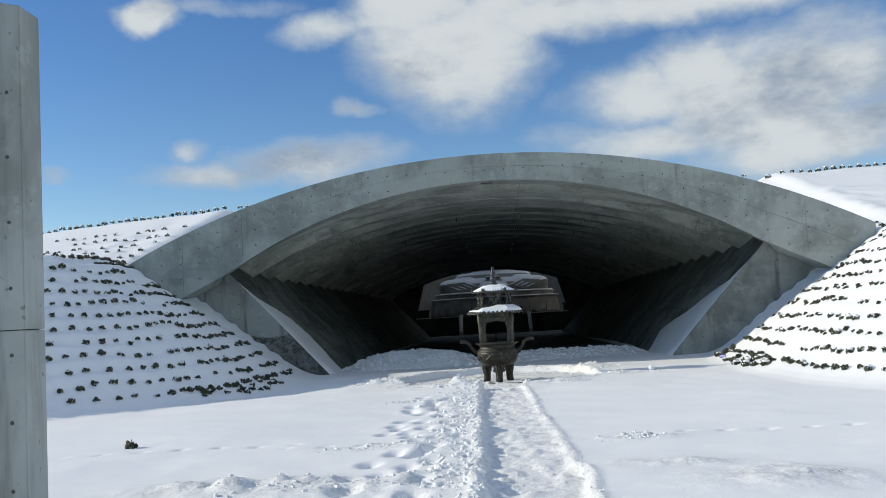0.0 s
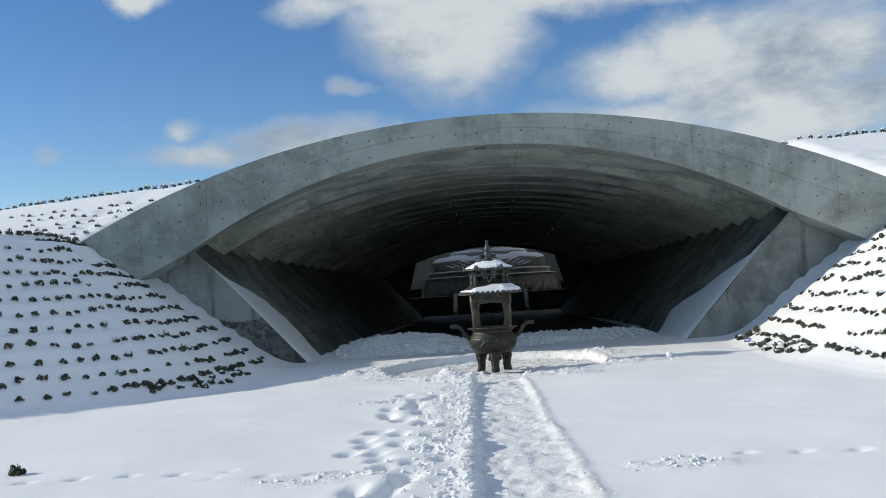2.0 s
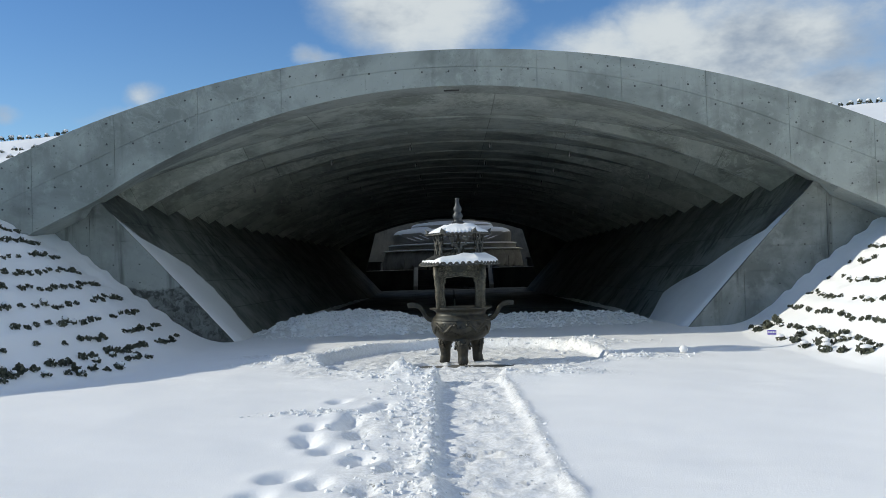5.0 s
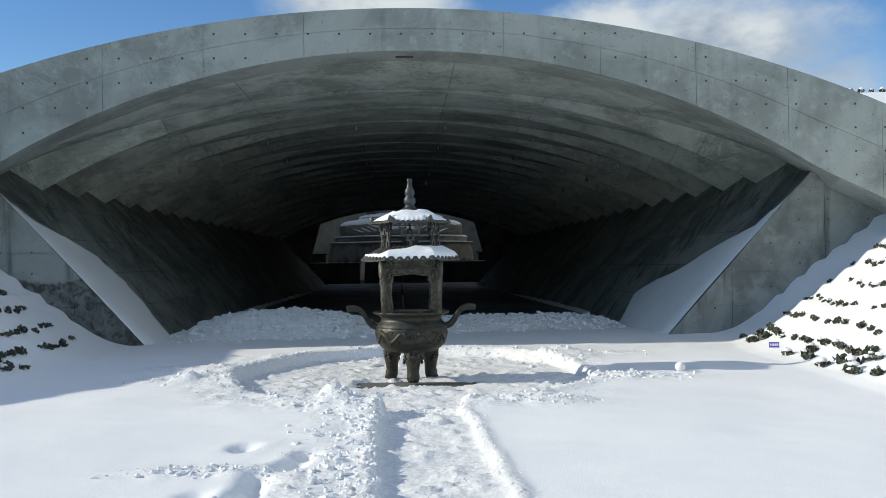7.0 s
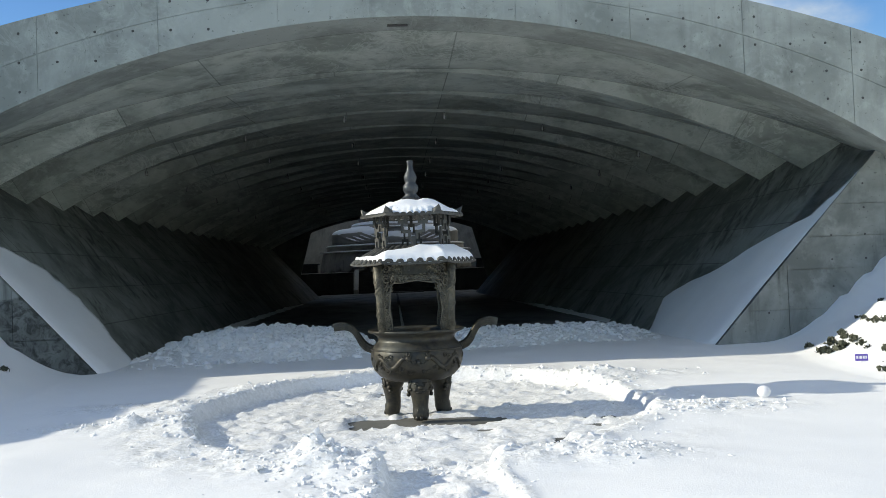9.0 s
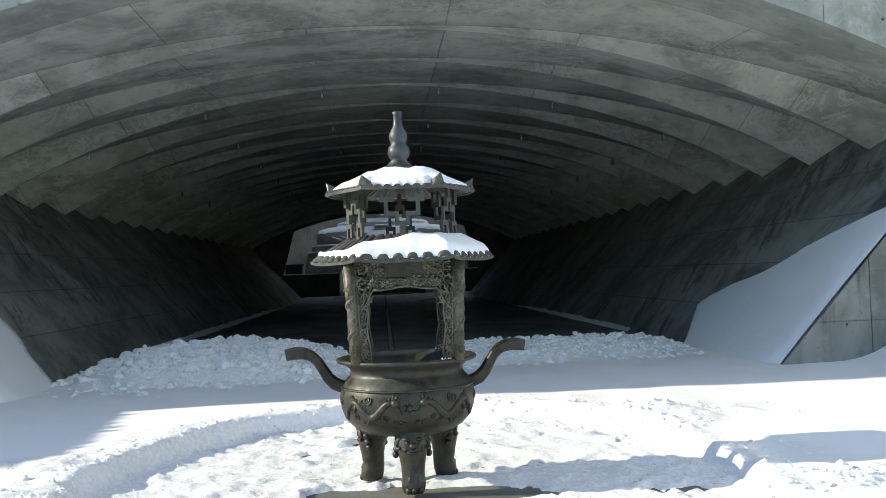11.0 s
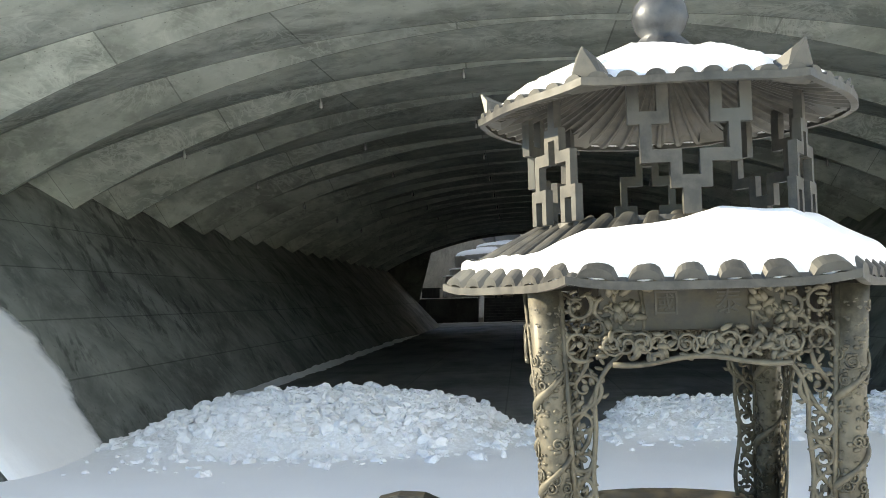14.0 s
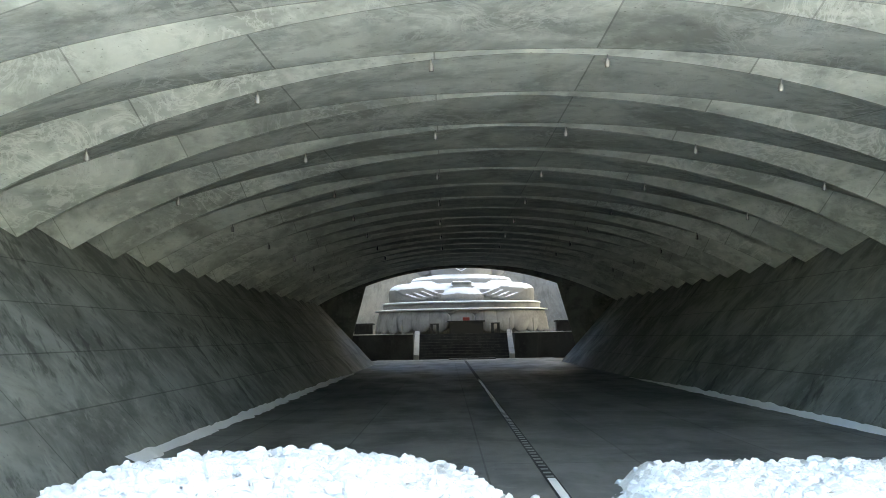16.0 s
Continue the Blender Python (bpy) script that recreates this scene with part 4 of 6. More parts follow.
def build_burner():
    b = thing("incense_burner", "tall weathered bronze incense burner with two snow-capped roofs on three legs", "incense burner", at=CENSER)
    b.scale = (1.02, 1.02, 1.02)
    # bowl
    shape = [(0.02, 0.40), (0.20, 0.405), (0.34, 0.43), (0.44, 0.48), (0.505, 0.55), (0.535, 0.63), (0.545, 0.72), (0.53, 0.795), (0.495, 0.85), (0.465, 0.88),
             (0.452, 0.905), (0.458, 0.94), (0.50, 0.975), (0.552, 0.99), (0.566, 1.0), (0.566, 1.018), (0.552, 1.024), (0.495, 1.012), (0.462, 0.985), (0.44, 0.94), (0.44, 0.88), (0.47, 0.80), (0.48, 0.72), (0.02, 0.72)]
    bm = bmesh.new()
    lathe(bm, shape, 72)
    bowl = part("bowl", bm, M_BRONZE_DARK, b, "dark round bronze bowl with raised dragons", True)

    def bowl_r(z):
        for (r0, z0), (r1, z1) in zip(shape[:14], shape[1:15]):
            if z0 <= z <= z1:
                return r0 + (r1 - r0) * (z - z0) / (z1 - z0)
        return 0.5

    def on_bowl(ang, z, out=0.0):
        r = bowl_r(z) + out
        return (r * math.cos(ang), r * math.sin(ang), z)

    bm = bmesh.new()
    lathe(bm, [(0.531, 0.788), (0.543, 0.794), (0.541, 0.804), (0.526, 0.808)], 72)
    part("band", bm, M_BRONZE_DARK, bowl, smooth=True)
    for front in (0, 1):
        base = -math.pi / 2 + math.pi * front
        for side in (-1, 1):
            bm = bmesh.new()
            pts, rad = [], []
            for k in range(46):
                f = k / 45
                ang = base + side * (0.16 + 1.12 * f)
                z = 0.665 + 0.055 * math.sin(f * 11.0 + 0.6) - 0.015 * f
                pts.append(on_bowl(ang, z, -0.006))
                rad.append(0.013 + 0.017 * math.sin(math.pi * min(1, 0.18 + f * 0.82)) if f > 0.1 else 0.024)
            tube(bm, pts, rad, 7)
            # back fins, legs, whiskers
            for k in range(3, 44, 2):
                p, q = Vector(pts[k]), Vector(pts[k + 1])
                ball(bm, p + Vector((0, 0, rad[k] * 1.0)) + Vector((p.x, p.y, 0)).normalized() * 0.006, 0.011, 0.011, 0.014, 6, 4)
            for k in (9, 18, 27, 36):
                f = k / 45
                ang = base + side * (0.16 + 1.12 * f)
                w = [on_bowl(ang + side * 0.05 * s, pts[k][2] - 0.04 * s - 0.01, 0.006) for s in (0, 0.7, 1.3)]
                tube(bm, w + [on_bowl(ang + side * 0.12, pts[k][2] - 0.06, 0.008)], [0.014, 0.012, 0.010, 0.006], 6)
                for s in (-1, 0, 1):
                    tube(bm, [on_bowl(ang + side * 0.12, pts[k][2] - 0.06, 0.008), on_bowl(ang + side * (0.15 + 0.01 * abs(s)), pts[k][2] - 0.06 + 0.022 * s, 0.006)], [0.006, 0.002], 5)
            hx = base + side * 0.20
            for s in (-1, 1):
                tube(bm, [on_bowl(hx, 0.73, 0.008), on_bowl(hx + side * 0.02 * s, 0.76, 0.016), on_bowl(hx + side * 0.045 * s + 0.02, 0.80, 0.008)], [0.011, 0.008, 0.003], 5)
                tube(bm, [on_bowl(hx, 0.70, 0.014), on_bowl(hx - side * 0.05, 0.71 + 0.03 * s, 0.014), on_bowl(hx - side * 0.09, 0.70 + 0.06 * s, 0.008)], [0.010, 0.006, 0.002], 5)
            ball(bm, on_bowl(hx, 0.715, 0.012), 0.034, 0.034, 0.030, 8, 6)
            part("dragon", bm, M_BRONZE_DARK, bowl, "raised bronze dragon", True)
            for ang, z, r in ((base + side * 0.36, 0.60, 0.026), (base + side * 0.5, 0.585, 0.03), (base + side * 0.88, 0.60, 0.028), (base + side * 0.95, 0.745, 0.026), (base + side * 1.32, 0.70, 0.03), (base + side * 0.62, 0.735, 0.035), (base + side * 0.70, 0.725, 0.028), (base + side * 0.12, 0.555, 0.028), (base + side * 0.22, 0.56, 0.022), (base + side * 1.2, 0.58, 0.03)):
                flat = spiral(0, 0, r, 1.6, side, 0.5, n=16)
                bm = bmesh.new()
                tube(bm, [on_bowl(ang + x / 0.53, z + zz, 0.003) for x, _, zz in flat], 0.0065, 5)
                part("cloud_curl", bm, M_BRONZE_DARK, bowl, smooth=True)
        bm = bmesh.new()
        ball(bm, on_bowl(base, 0.675, 0.012), 0.026, 0.026, 0.026, 10, 8)
        for k in range(6):
            a = k * math.pi / 3 + 0.4
            tube(bm, [on_bowl(base + 0.05 * math.cos(a), 0.675 + 0.03 * math.sin(a), 0.004), on_bowl(base + 0.11 * math.cos(a + 0.3), 0.675 + 0.062 * math.sin(a + 0.3), 0.004)], [0.008, 0.002], 5)
        part("flaming_pearl", bm, M_BRONZE_DARK, bowl, smooth=True)
    bm = bmesh.new()
    lathe(bm, [(0.005, 0.80), (0.25, 0.795), (0.42, 0.79)], 40)
    part("ash_bed", bm, M_ASH, b, "dark ash filling the bowl")
    # legs
    leg = None
    for k in range(3):
        ang = -math.pi / 2 + k * 2 * math.pi / 3 + 0.04
        if leg is None:
            bm = bmesh.new()
            sect = [(0.26, 0.52, 0.11), (0.30, 0.46, 0.135), (0.33, 0.39, 0.130), (0.345, 0.31, 0.112), (0.34, 0.22, 0.094), (0.335, 0.14, 0.088), (0.345, 0.09, 0.094), (0.352, 0.045, 0.092), (0.35, 0.008, 0.080)]
            tube(bm, [(x, 0, z) for x, z, r in sect], [r for x, z, r in sect], 18)
            for s in (-1, 1):
                ball(bm, (0.435, 0.045 * s, 0.425), 0.028, 0.034, 0.016, 8, 6)
                ball(bm, (0.44, 0.042 * s, 0.398), 0.020, 0.018, 0.014, 8, 6)
                tube(bm, spiral_leg(s), [0.020, 0.018, 0.016, 0.014, 0.012, 0.009], 7)
                for j in range(5):
                    ball(bm, (0.36 - 0.015 * j, (0.105 + 0.006 * j) * s, 0.47 - 0.045 * j), 0.034, 0.026, 0.028, 8, 6)
                ball(bm, (0.425, 0.055 * s, 0.345), 0.024, 0.026, 0.022, 8, 6)
            ball(bm, (0.455, 0, 0.375), 0.028, 0.032, 0.028, 8, 6)
            tube(bm, [(0.42, -0.06, 0.335), (0.452, -0.03, 0.322), (0.46, 0, 0.318), (0.452, 0.03, 0.322), (0.42, 0.06, 0.335)], 0.011, 6)
            for t in (-1, 0, 1):
                ball(bm, (0.425 - 0.012 * abs(t), 0.045 * t, 0.03), 0.032, 0.026, 0.030, 8, 6)
            for t in (-1, 1):
                ball(bm, (0.415, 0.03 * t, 0.105), 0.02, 0.02, 0.035, 8, 6)
            leg = mesh_of(bm, "leg", M_BRONZE_DARK, True)
        ob = new("leg", leg)
        ob.parent, ob.rotation_euler = b, (0, 0, ang)
        tagged(ob, "stout cast leg with a lion's mask and paw")
    # handles
    for side in (-1, 1):
        line = [(0.47, 0.795), (0.53, 0.80), (0.585, 0.825), (0.635, 0.875), (0.675, 0.945), (0.715, 1.01), (0.765, 1.055), (0.83, 1.078), (0.90, 1.080), (0.965, 1.068)]
        bm = bmesh.new()
        rings = []
        for i, (x, z) in enumerate(line):
            p0, p1 = line[max(0, i - 1)], line[min(len(line) - 1, i + 1)]
            t = Vector((p1[0] - p0[0], 0, p1[1] - p0[1])).normalized()
            nrm = Vector((-t.z, 0, t.x))
            w, h = 0.050, 0.042 + 0.006 * math.sin(i)
            c = 0.012
            ring = []
            for yy, hh in ((-w, -h + c), (-w + c, -h), (w - c, -h), (w, -h + c), (w, h - c), (w - c, h), (-w + c, h), (-w, h - c)):
                v = Vector((x, yy, z)) + nrm * hh
                ring.append(bm.verts.new((v.x * side, v.y, v.z)))
            rings.append(ring)
        for u, v in zip(rings, rings[1:]):
            for i in range(8):
                bm.faces.new((u[i], u[(i + 1) % 8], v[(i + 1) % 8], v[i]))
        bm.faces.new(rings[0]), bm.faces.new(rings[-1])
        bmesh.ops.recalc_face_normals(bm, faces=bm.faces)
        handle = part("handle", bm, M_BRONZE_DARK, b, "curved dark bronze handle with meander lines")
        for face in (-1, 1):
            for off in (-0.024, 0.0, 0.024):
                seg = []
                for i in range(1, len(line) - 1):
                    p0, p1 = line[i - 1], line[i + 1]
                    t = Vector((p1[0] - p0[0], 0, p1[1] - p0[1])).normalized()
                    q = Vector((line[i][0], face * 0.0505, line[i][1])) + Vector((-t.z, 0, t.x)) * off
                    seg.append((q.x * side, q.y, q.z))
                for i in range(0, len(seg) - 1, 2):
                    bm = bmesh.new()
                    tube(bm, seg[i:i + 2 if off == 0 else i + 3], 0.0045, 5)
                    part("meander_line", bm, M_BRONZE_DARK, handle)
    # columns and openwork of the lower storey
    Z0, Z1 = 1.01, 1.775
    col = None
    rr = random.Random(4)
    for sx in (-1, 1):
        for sy in (-1, 1):
            if col is None:
                bm = bmesh.new()
                tube(bm, [(0, 0, 0), (0, 0, 0.2), (0, 0, 0.5), (0, 0, Z1 - Z0)], [0.044, 0.043, 0.044, 0.048], 20)
                pts, rad = [], []
                for k in range(60):
                    f = k / 59
                    a = f * 2 * math.pi * 2.6 - 0.8
                    pts.append((0.044 * math.cos(a), 0.044 * math.sin(a), 0.05 + 0.62 * f))
                    rad.append(0.011 + 0.003 * math.sin(f * 31))
                tube(bm, pts, rad, 7)
                for k in range(420):
                    a, z = rr.uniform(0, 6.283), rr.uniform(0.02, 0.75)
                    s = rr.uniform(0.005, 0.011)
                    ball(bm, (0.0445 * math.cos(a), 0.0445 * math.sin(a), z), 0.0032, s, s * rr.uniform(0.4, 0.8), 6, 4, pose(0, 0, 0, 0, 0, math.degrees(a)))
                for k in range(46):
                    a, z = rr.uniform(0, 6.283), rr.uniform(0.03, 0.73)
                    fl = spiral(0, 0, rr.uniform(0.016, 0.026), 1.4, rr.choice((-1, 1)), rr.uniform(0, 6), n=12)
                    tube(bm, [(0.047 * math.cos(a + x / 0.047), 0.047 * math.sin(a + x / 0.047), z + zz) for x, _, zz in fl], 0.0035, 5)
                col = mesh_of(bm, "column", M_BRONZE, True)
            ob = new("column", col)
            ob.parent = b
            # the columns lean a little outwards to the top
            ob.matrix_basis = Matrix.Translation((sx * 0.388, sy * 0.388, Z0)) @ Matrix(((1, 0, sx * 0.085, 0), (0, 1, sy * 0.085, 0), (0, 0, 1, 0), (0, 0, 0, 1)))
            tagged(ob, "round bronze column wound with a raised dragon")
    brackets = {}
    for way in (-1, 1):
        bm = bmesh.new()
        rb = random.Random(12)
        # inner outline, from the rim up and over to the lintel
        def inner(z):
            f = (z - Z0) / 0.60
            return 0.080 + 0.008 * math.sin(f * 12) + 0.125 * max(0.0, (f - 0.66) / 0.34) ** 2.2
        line = [(way * inner(z), 0, z - Z0) for z in np.linspace(Z0 + 0.01, Z0 + 0.585, 26)]
        tube(bm, line, 0.0075, 6)
        tube(bm, [(way * 0.016, 0, 0.0), (way * 0.016, 0, 0.76)], 0.009, 6)
        scrolls = [(0.040, 0.045, 0.032), (0.046, 0.125, 0.034), (0.042, 0.205, 0.036), (0.050, 0.290, 0.040), (0.052, 0.385, 0.046), (0.066, 0.490, 0.056),
                   (0.060, 0.610, 0.052), (0.165, 0.605, 0.046), (0.062, 0.715, 0.044), (0.140, 0.700, 0.038), (0.205, 0.690, 0.030), (0.112, 0.655, 0.030)]
        for j, (x, z, r) in enumerate(scrolls):
            s = 1 if j % 2 else -1
            start = 0.9 * j
            curl = spiral(way * x, z, r, 1.15, s * way, start, 0.0, 18)
            tube(bm, curl, [0.0085 - 0.0003 * i for i in range(19)], 6)
            for i in range(1, 15, 2):
                p, nx = Vector(curl[i]), Vector(curl[i + 1])
                out = (p - Vector((way * x, 0, z))).normalized()
                along = (nx - p).normalized()
                tip = p + out * r * 0.42 + along * r * 0.35
                tube(bm, [p, p + out * r * 0.22 + along * r * 0.1, tip], [0.006, 0.0075, 0.002], 5)
            ball(bm, (way * x, 0.0, z), r * 0.20, 0.008, r * 0.20, 8, 5)
        for (x0, z0, r0), (x1, z1, r1) in zip(scrolls[:7], scrolls[1:7]):
            tube(bm, [(way * (x0 - r0 * 0.6), 0, z0), (way * (0.5 * (x0 + x1) + 0.012), 0, 0.5 * (z0 + z1)), (way * (x1 + r1 * 0.6), 0, z1)], [0.006, 0.008, 0.005], 5)
        # cast leaves that fill the web between the scrolls
        for j in range(85):
            z = rb.uniform(0.02, 0.60)
            x = rb.uniform(0.012, inner(Z0 + z) - 0.012)
            ball(bm, (way * x, rb.uniform(-0.004, 0.004), z), rb.uniform(0.010, 0.019), 0.005, rb.uniform(0.005, 0.008), 6, 4, pose(0, 0, 0, 0, rb.uniform(0, 180), 0))
        for j in range(46):
            z = rb.uniform(0.56, 0.765)
            ball(bm, (way * rb.uniform(0.02, 0.23), rb.uniform(-0.003, 0.003), z), rb.uniform(0.012, 0.022), 0.004, 0.006, 6, 4, pose(0, 0, 0, 0, rb.uniform(0, 180), 0))
        tube(bm, [(way * 0.235, 0, 0.60), (way * 0.243, 0, 0.68), (way * 0.235, 0, 0.765)], 0.006, 6)
        for v in bm.verts:
            v.co.y *= 0.75
        brackets[way] = mesh_of(bm, "bracket", M_BRONZE, True)
    lintel = grille = None
    for k in range(4):
        turn = pose(0, 0, 0, 0, 0, 90 * k)
        for way in (-1, 1):
            ob = new("bracket", brackets[way])
            ob.parent = b
            ob.matrix_basis = turn @ Matrix.Translation((-way * 0.36, -0.41, Z0)) @ Matrix(((1, 0, -way * 0.085, 0), (0, 1, -0.085, 0), (0, 0, 1, 0), (0, 0, 0, 1)))
            tagged(ob, "openwork bracket of cast scrolls and leaves")
        if lintel is None:
            bm = bmesh.new()
            add_box(bm, -0.27, 0.27, -0.440, -0.430, Z1 - 0.115, Z1 + 0.035, 0.004)
            lintel = mesh_of(bm, "lintel", M_BRONZE_DARK)
            bm = bmesh.new()
            rb = random.Random(3)
            tube(bm, [(x, -0.471, Z1 - 0.195 + 0.012 * math.cos(x * 16)) for x in np.linspace(-0.24, 0.24, 20)], 0.009, 6)
            for j in range(13):
                x = -0.24 + 0.04 * j
                tube(bm, spiral(x, Z1 - 0.150, 0.034, 1.5, 1 if j % 2 else -1, 1.1 * j, -0.473, 14), 0.0052, 5)
            for j in range(60):
                ball(bm, (rb.uniform(-0.27, 0.27), -0.473 + rb.uniform(-0.004, 0.004), Z1 - rb.uniform(0.105, 0.19)), 0.022, 0.004, 0.009, 6, 4, pose(0, 0, 0, 0, rb.uniform(0, 180), 0))
            for j in range(22):
                s = -1 if j % 2 else 1
                ball(bm, (s * rb.uniform(0.14, 0.26), -0.444, Z1 - rb.uniform(-0.01, 0.10)), 0.024, 0.007, 0.011, 6, 4, pose(0, 0, 0, 0, rb.uniform(0, 180), 0))
            grille = mesh_of(bm, "grille", M_BRONZE, True)
        lo = new("lintel", lintel)
        lo.parent, lo.rotation_euler = b, (0, 0, radians(90 * k))
        go = new("grille", grille)
        go.parent, go.rotation_euler = b, (0, 0, radians(90 * k))
        tagged(go, "pierced bronze grille of leaves")
        if k == 0:
            for text, x in (("國", -0.085), ("泰", 0.085)):
                cu = bpy.data.curves.new("inscription", "FONT")
                cu.body, cu.size, cu.extrude, cu.align_x = text, 0.075, 0.003, "CENTER"
                tmp = bpy.data.objects.new("inscription", cu)
                scene.collection.objects.link(tmp)
                bpy.context.view_layer.update()
                me = bpy.data.meshes.new_from_object(tmp.evaluated_get(bpy.context.evaluated_depsgraph_get()))
                bpy.data.objects.remove(tmp)
                me.materials.clear()
                me.materials.append(M_BRONZE_GREY)
                ob = new("inscription", me)
                ob.parent = lo
                ob.matrix_basis = pose(x, -0.4405, Z1 - 0.065, 90, 0, 0)
    # lower roof
    f1 = roof_surface(0.738, 1.79, 1.985, 0.42, 0.85, 0.02, 0.0)
    roof = build_roof("lower_roof", b, f1, 6, 0.034, 0.014, M_BRONZE_GREY, "six-sided bronze tiled roof")
    bm = bmesh.new()
    lathe(bm, [(0.001, 1.972), (0.415, 1.972), (0.41, 1.988), (0.001, 1.988)], 36)
    part("deck", bm, M_BRONZE_GREY, roof)
    # fretwork between the roofs
    arms, bar, stem = "##...##.......##...##", "#######.......#######", "..##.............##.."
    funnel = [arms, arms, bar, stem, stem, "..#######...#######..", ".......##...##.......", ".......#######.......", ".........###.........", ".........###........."]
    for k in range(6):
        bm = bmesh.new()
        m = pose(0, 0, 0, 0, 0, 60 * k) @ Matrix.Translation((0, -0.425, 1.985))
        cell_plate(bm, funnel if k % 2 == 0 else funnel[::-1], 0.0164 if k % 2 == 0 else 0.0118, 0.0365, 0.026, m)
        part("fret_panel", bm, M_BRONZE_GREY, b, "stepped bronze fret panel")
    for k in range(6):
        for dx in (-0.156, -0.074, 0.074, 0.156) if k % 2 == 0 else (0.0,):
            bm = bmesh.new()
            add_box(bm, dx - 0.0164, dx + 0.0164, -0.437, -0.413, 2.348, 2.43)
            ob = part("stub", bm, M_BRONZE_GREY, b)
            ob.rotation_euler = (0, 0, radians(60 * k))
    # upper roof with horned corners
    f2 = roof_surface(0.606, 2.345, 2.565, 0.085, 1.55, 0.012, 0.6)
    up = build_roof("upper_roof", b, f2, 8, 0.022, 0.014, M_BRONZE_GREY, "six-sided bronze roof with horned corners")
    for k in range(6):
        phi = k * math.pi / 3
        bm = bmesh.new()
        r, z = f2(phi, 0.0)
        pts = [(0.40, 0, 2.41), (0.47, 0, 2.395), (0.535, 0, 2.39), (0.580, 0, 2.408), (0.600, 0, 2.446)]
        rings = []
        for (x, _, zz), w, h in zip(pts, (0.012, 0.035, 0.066, 0.055, 0.004), (0.01, 0.025, 0.05, 0.058, 0.006)):
            rings.append([bm.verts.new((x, a * w, zz + c * h)) for a, c in ((-1, -1.1), (1, -1.1), (0.55, 0.2), (0.0, 0.5), (-0.55, 0.2))])
        for u, v in zip(rings, rings[1:]):
            for i in range(5):
                bm.faces.new((u[i], u[(i + 1) % 5], v[(i + 1) % 5], v[i]))
        bm.faces.new(rings[0][::-1]), bm.faces.new(rings[-1])
        bmesh.ops.recalc_face_normals(bm, faces=bm.faces)
        ob = part("horn", bm, M_BRONZE_GREY, up)
        ob.rotation_euler = (0, 0, phi)
    # gourd finial
    bm = bmesh.new()
    lathe(bm, [(0.17, 2.505), (0.115, 2.55), (0.075, 2.59), (0.062, 2.612), (0.08, 2.632), (0.094, 2.672), (0.085, 2.715), (0.058, 2.745), (0.070, 2.772), (0.077, 2.808), (0.064, 2.848),
               (0.043, 2.885), (0.034, 2.93), (0.035, 2.985), (0.043, 3.006), (0.032, 3.010), (0.001, 2.998)], 28)
    for v in bm.verts:
        if v.co.z < 2.6:
            a = math.atan2(v.co.y, v.co.x)
            s = 1 + 0.10 * math.cos(14 * a)
            v.co.x, v.co.y = v.co.x * s, v.co.y * s
    part("finial", bm, M_SLATE, b, "grey gourd-shaped bronze finial", True)

    def reach1(phi):
        d = math.degrees(phi) % 360
        away = min(abs(d - 188), 360 - abs(d - 188))
        t1 = 0.95 - 0.80 * min(1.0, 1.25 * max(0.0, 1 - away / 92.0)) ** 0.9
        scallop = 0.035 * (0.5 + 0.5 * math.cos(phi * 36))
        bare = max(0.0, 1 - away / 60.0)
        return 0.025 + scallop + 0.08 * bare + 0.05 * bare * math.cos(phi * 36), max(0.3, t1) + 0.03 * math.cos(phi * 9), 0.050 - 0.03 * bare

    def reach2(phi):
        c = cornerness(phi)
        return 0.05 + 0.02 * math.cos(phi * 48) + 0.30 * max(0, c - 0.72) ** 1.2 * 3, 0.80 - 0.03 * math.cos(phi * 5) + 0.06 * math.cos(phi), 0.062

    snow_on_roof("snow_cap", "thick white snow lying on the burner's lower roof", f1, reach1, roof)
    snow_on_roof("snow_cap", "white snow lying on the burner's upper roof", f2, reach2, up, seed=9, peak=0.012)


def spiral_leg(s):
    return [(0.40, 0.085 * s, 0.44), (0.385, 0.112 * s, 0.41), (0.37, 0.125 * s, 0.375), (0.385, 0.12 * s, 0.345), (0.405, 0.105 * s, 0.35), (0.40, 0.10 * s, 0.37)]


build_burner()

# ---- planting on the banks ----
def leaf_clump(r, seed, n=46):
    q = random.Random(seed)
    verts, faces = [], []
    for _ in range(n):
        th, ph = q.uniform(0, 6.283), math.acos(q.uniform(-0.15, 1))
        d = r * q.uniform(0.45, 1.0)
        c = Vector((d * math.sin(ph) * math.cos(th), d * math.sin(ph) * math.sin(th), 0.35 * r + d * math.cos(ph)))
        s = r * q.uniform(0.18, 0.36)
        m = Euler((q.uniform(0, 6), q.uniform(0, 6), q.uniform(0, 6))).to_matrix()
        i = len(verts)
        for a, b in ((-1, -0.4), (0.2, -0.8), (1.1, 0.0), (0.2, 0.8), (-1, 0.4)):
            verts.append(tuple(c + m @ Vector((a * s, b * s, 0.25 * s * (a * a)))))
        faces.append((i, i + 1, i + 2, i + 3, i + 4))
    return verts, faces


def snow_pat(r, seed):
    q = random.Random(seed)
    bm = bmesh.new()
    ball(bm, (q.uniform(-0.2, 0.2) * r, q.uniform(-0.2, 0.2) * r, r * 1.10), r * q.uniform(0.55, 0.9), r * q.uniform(0.5, 0.85), r * q.uniform(0.28, 0.42), 10, 6)
    for v in bm.verts:
        v.co += Vector((q.uniform(-1, 1), q.uniform(-1, 1), q.uniform(-1, 1))) * r * 0.05
    return bm


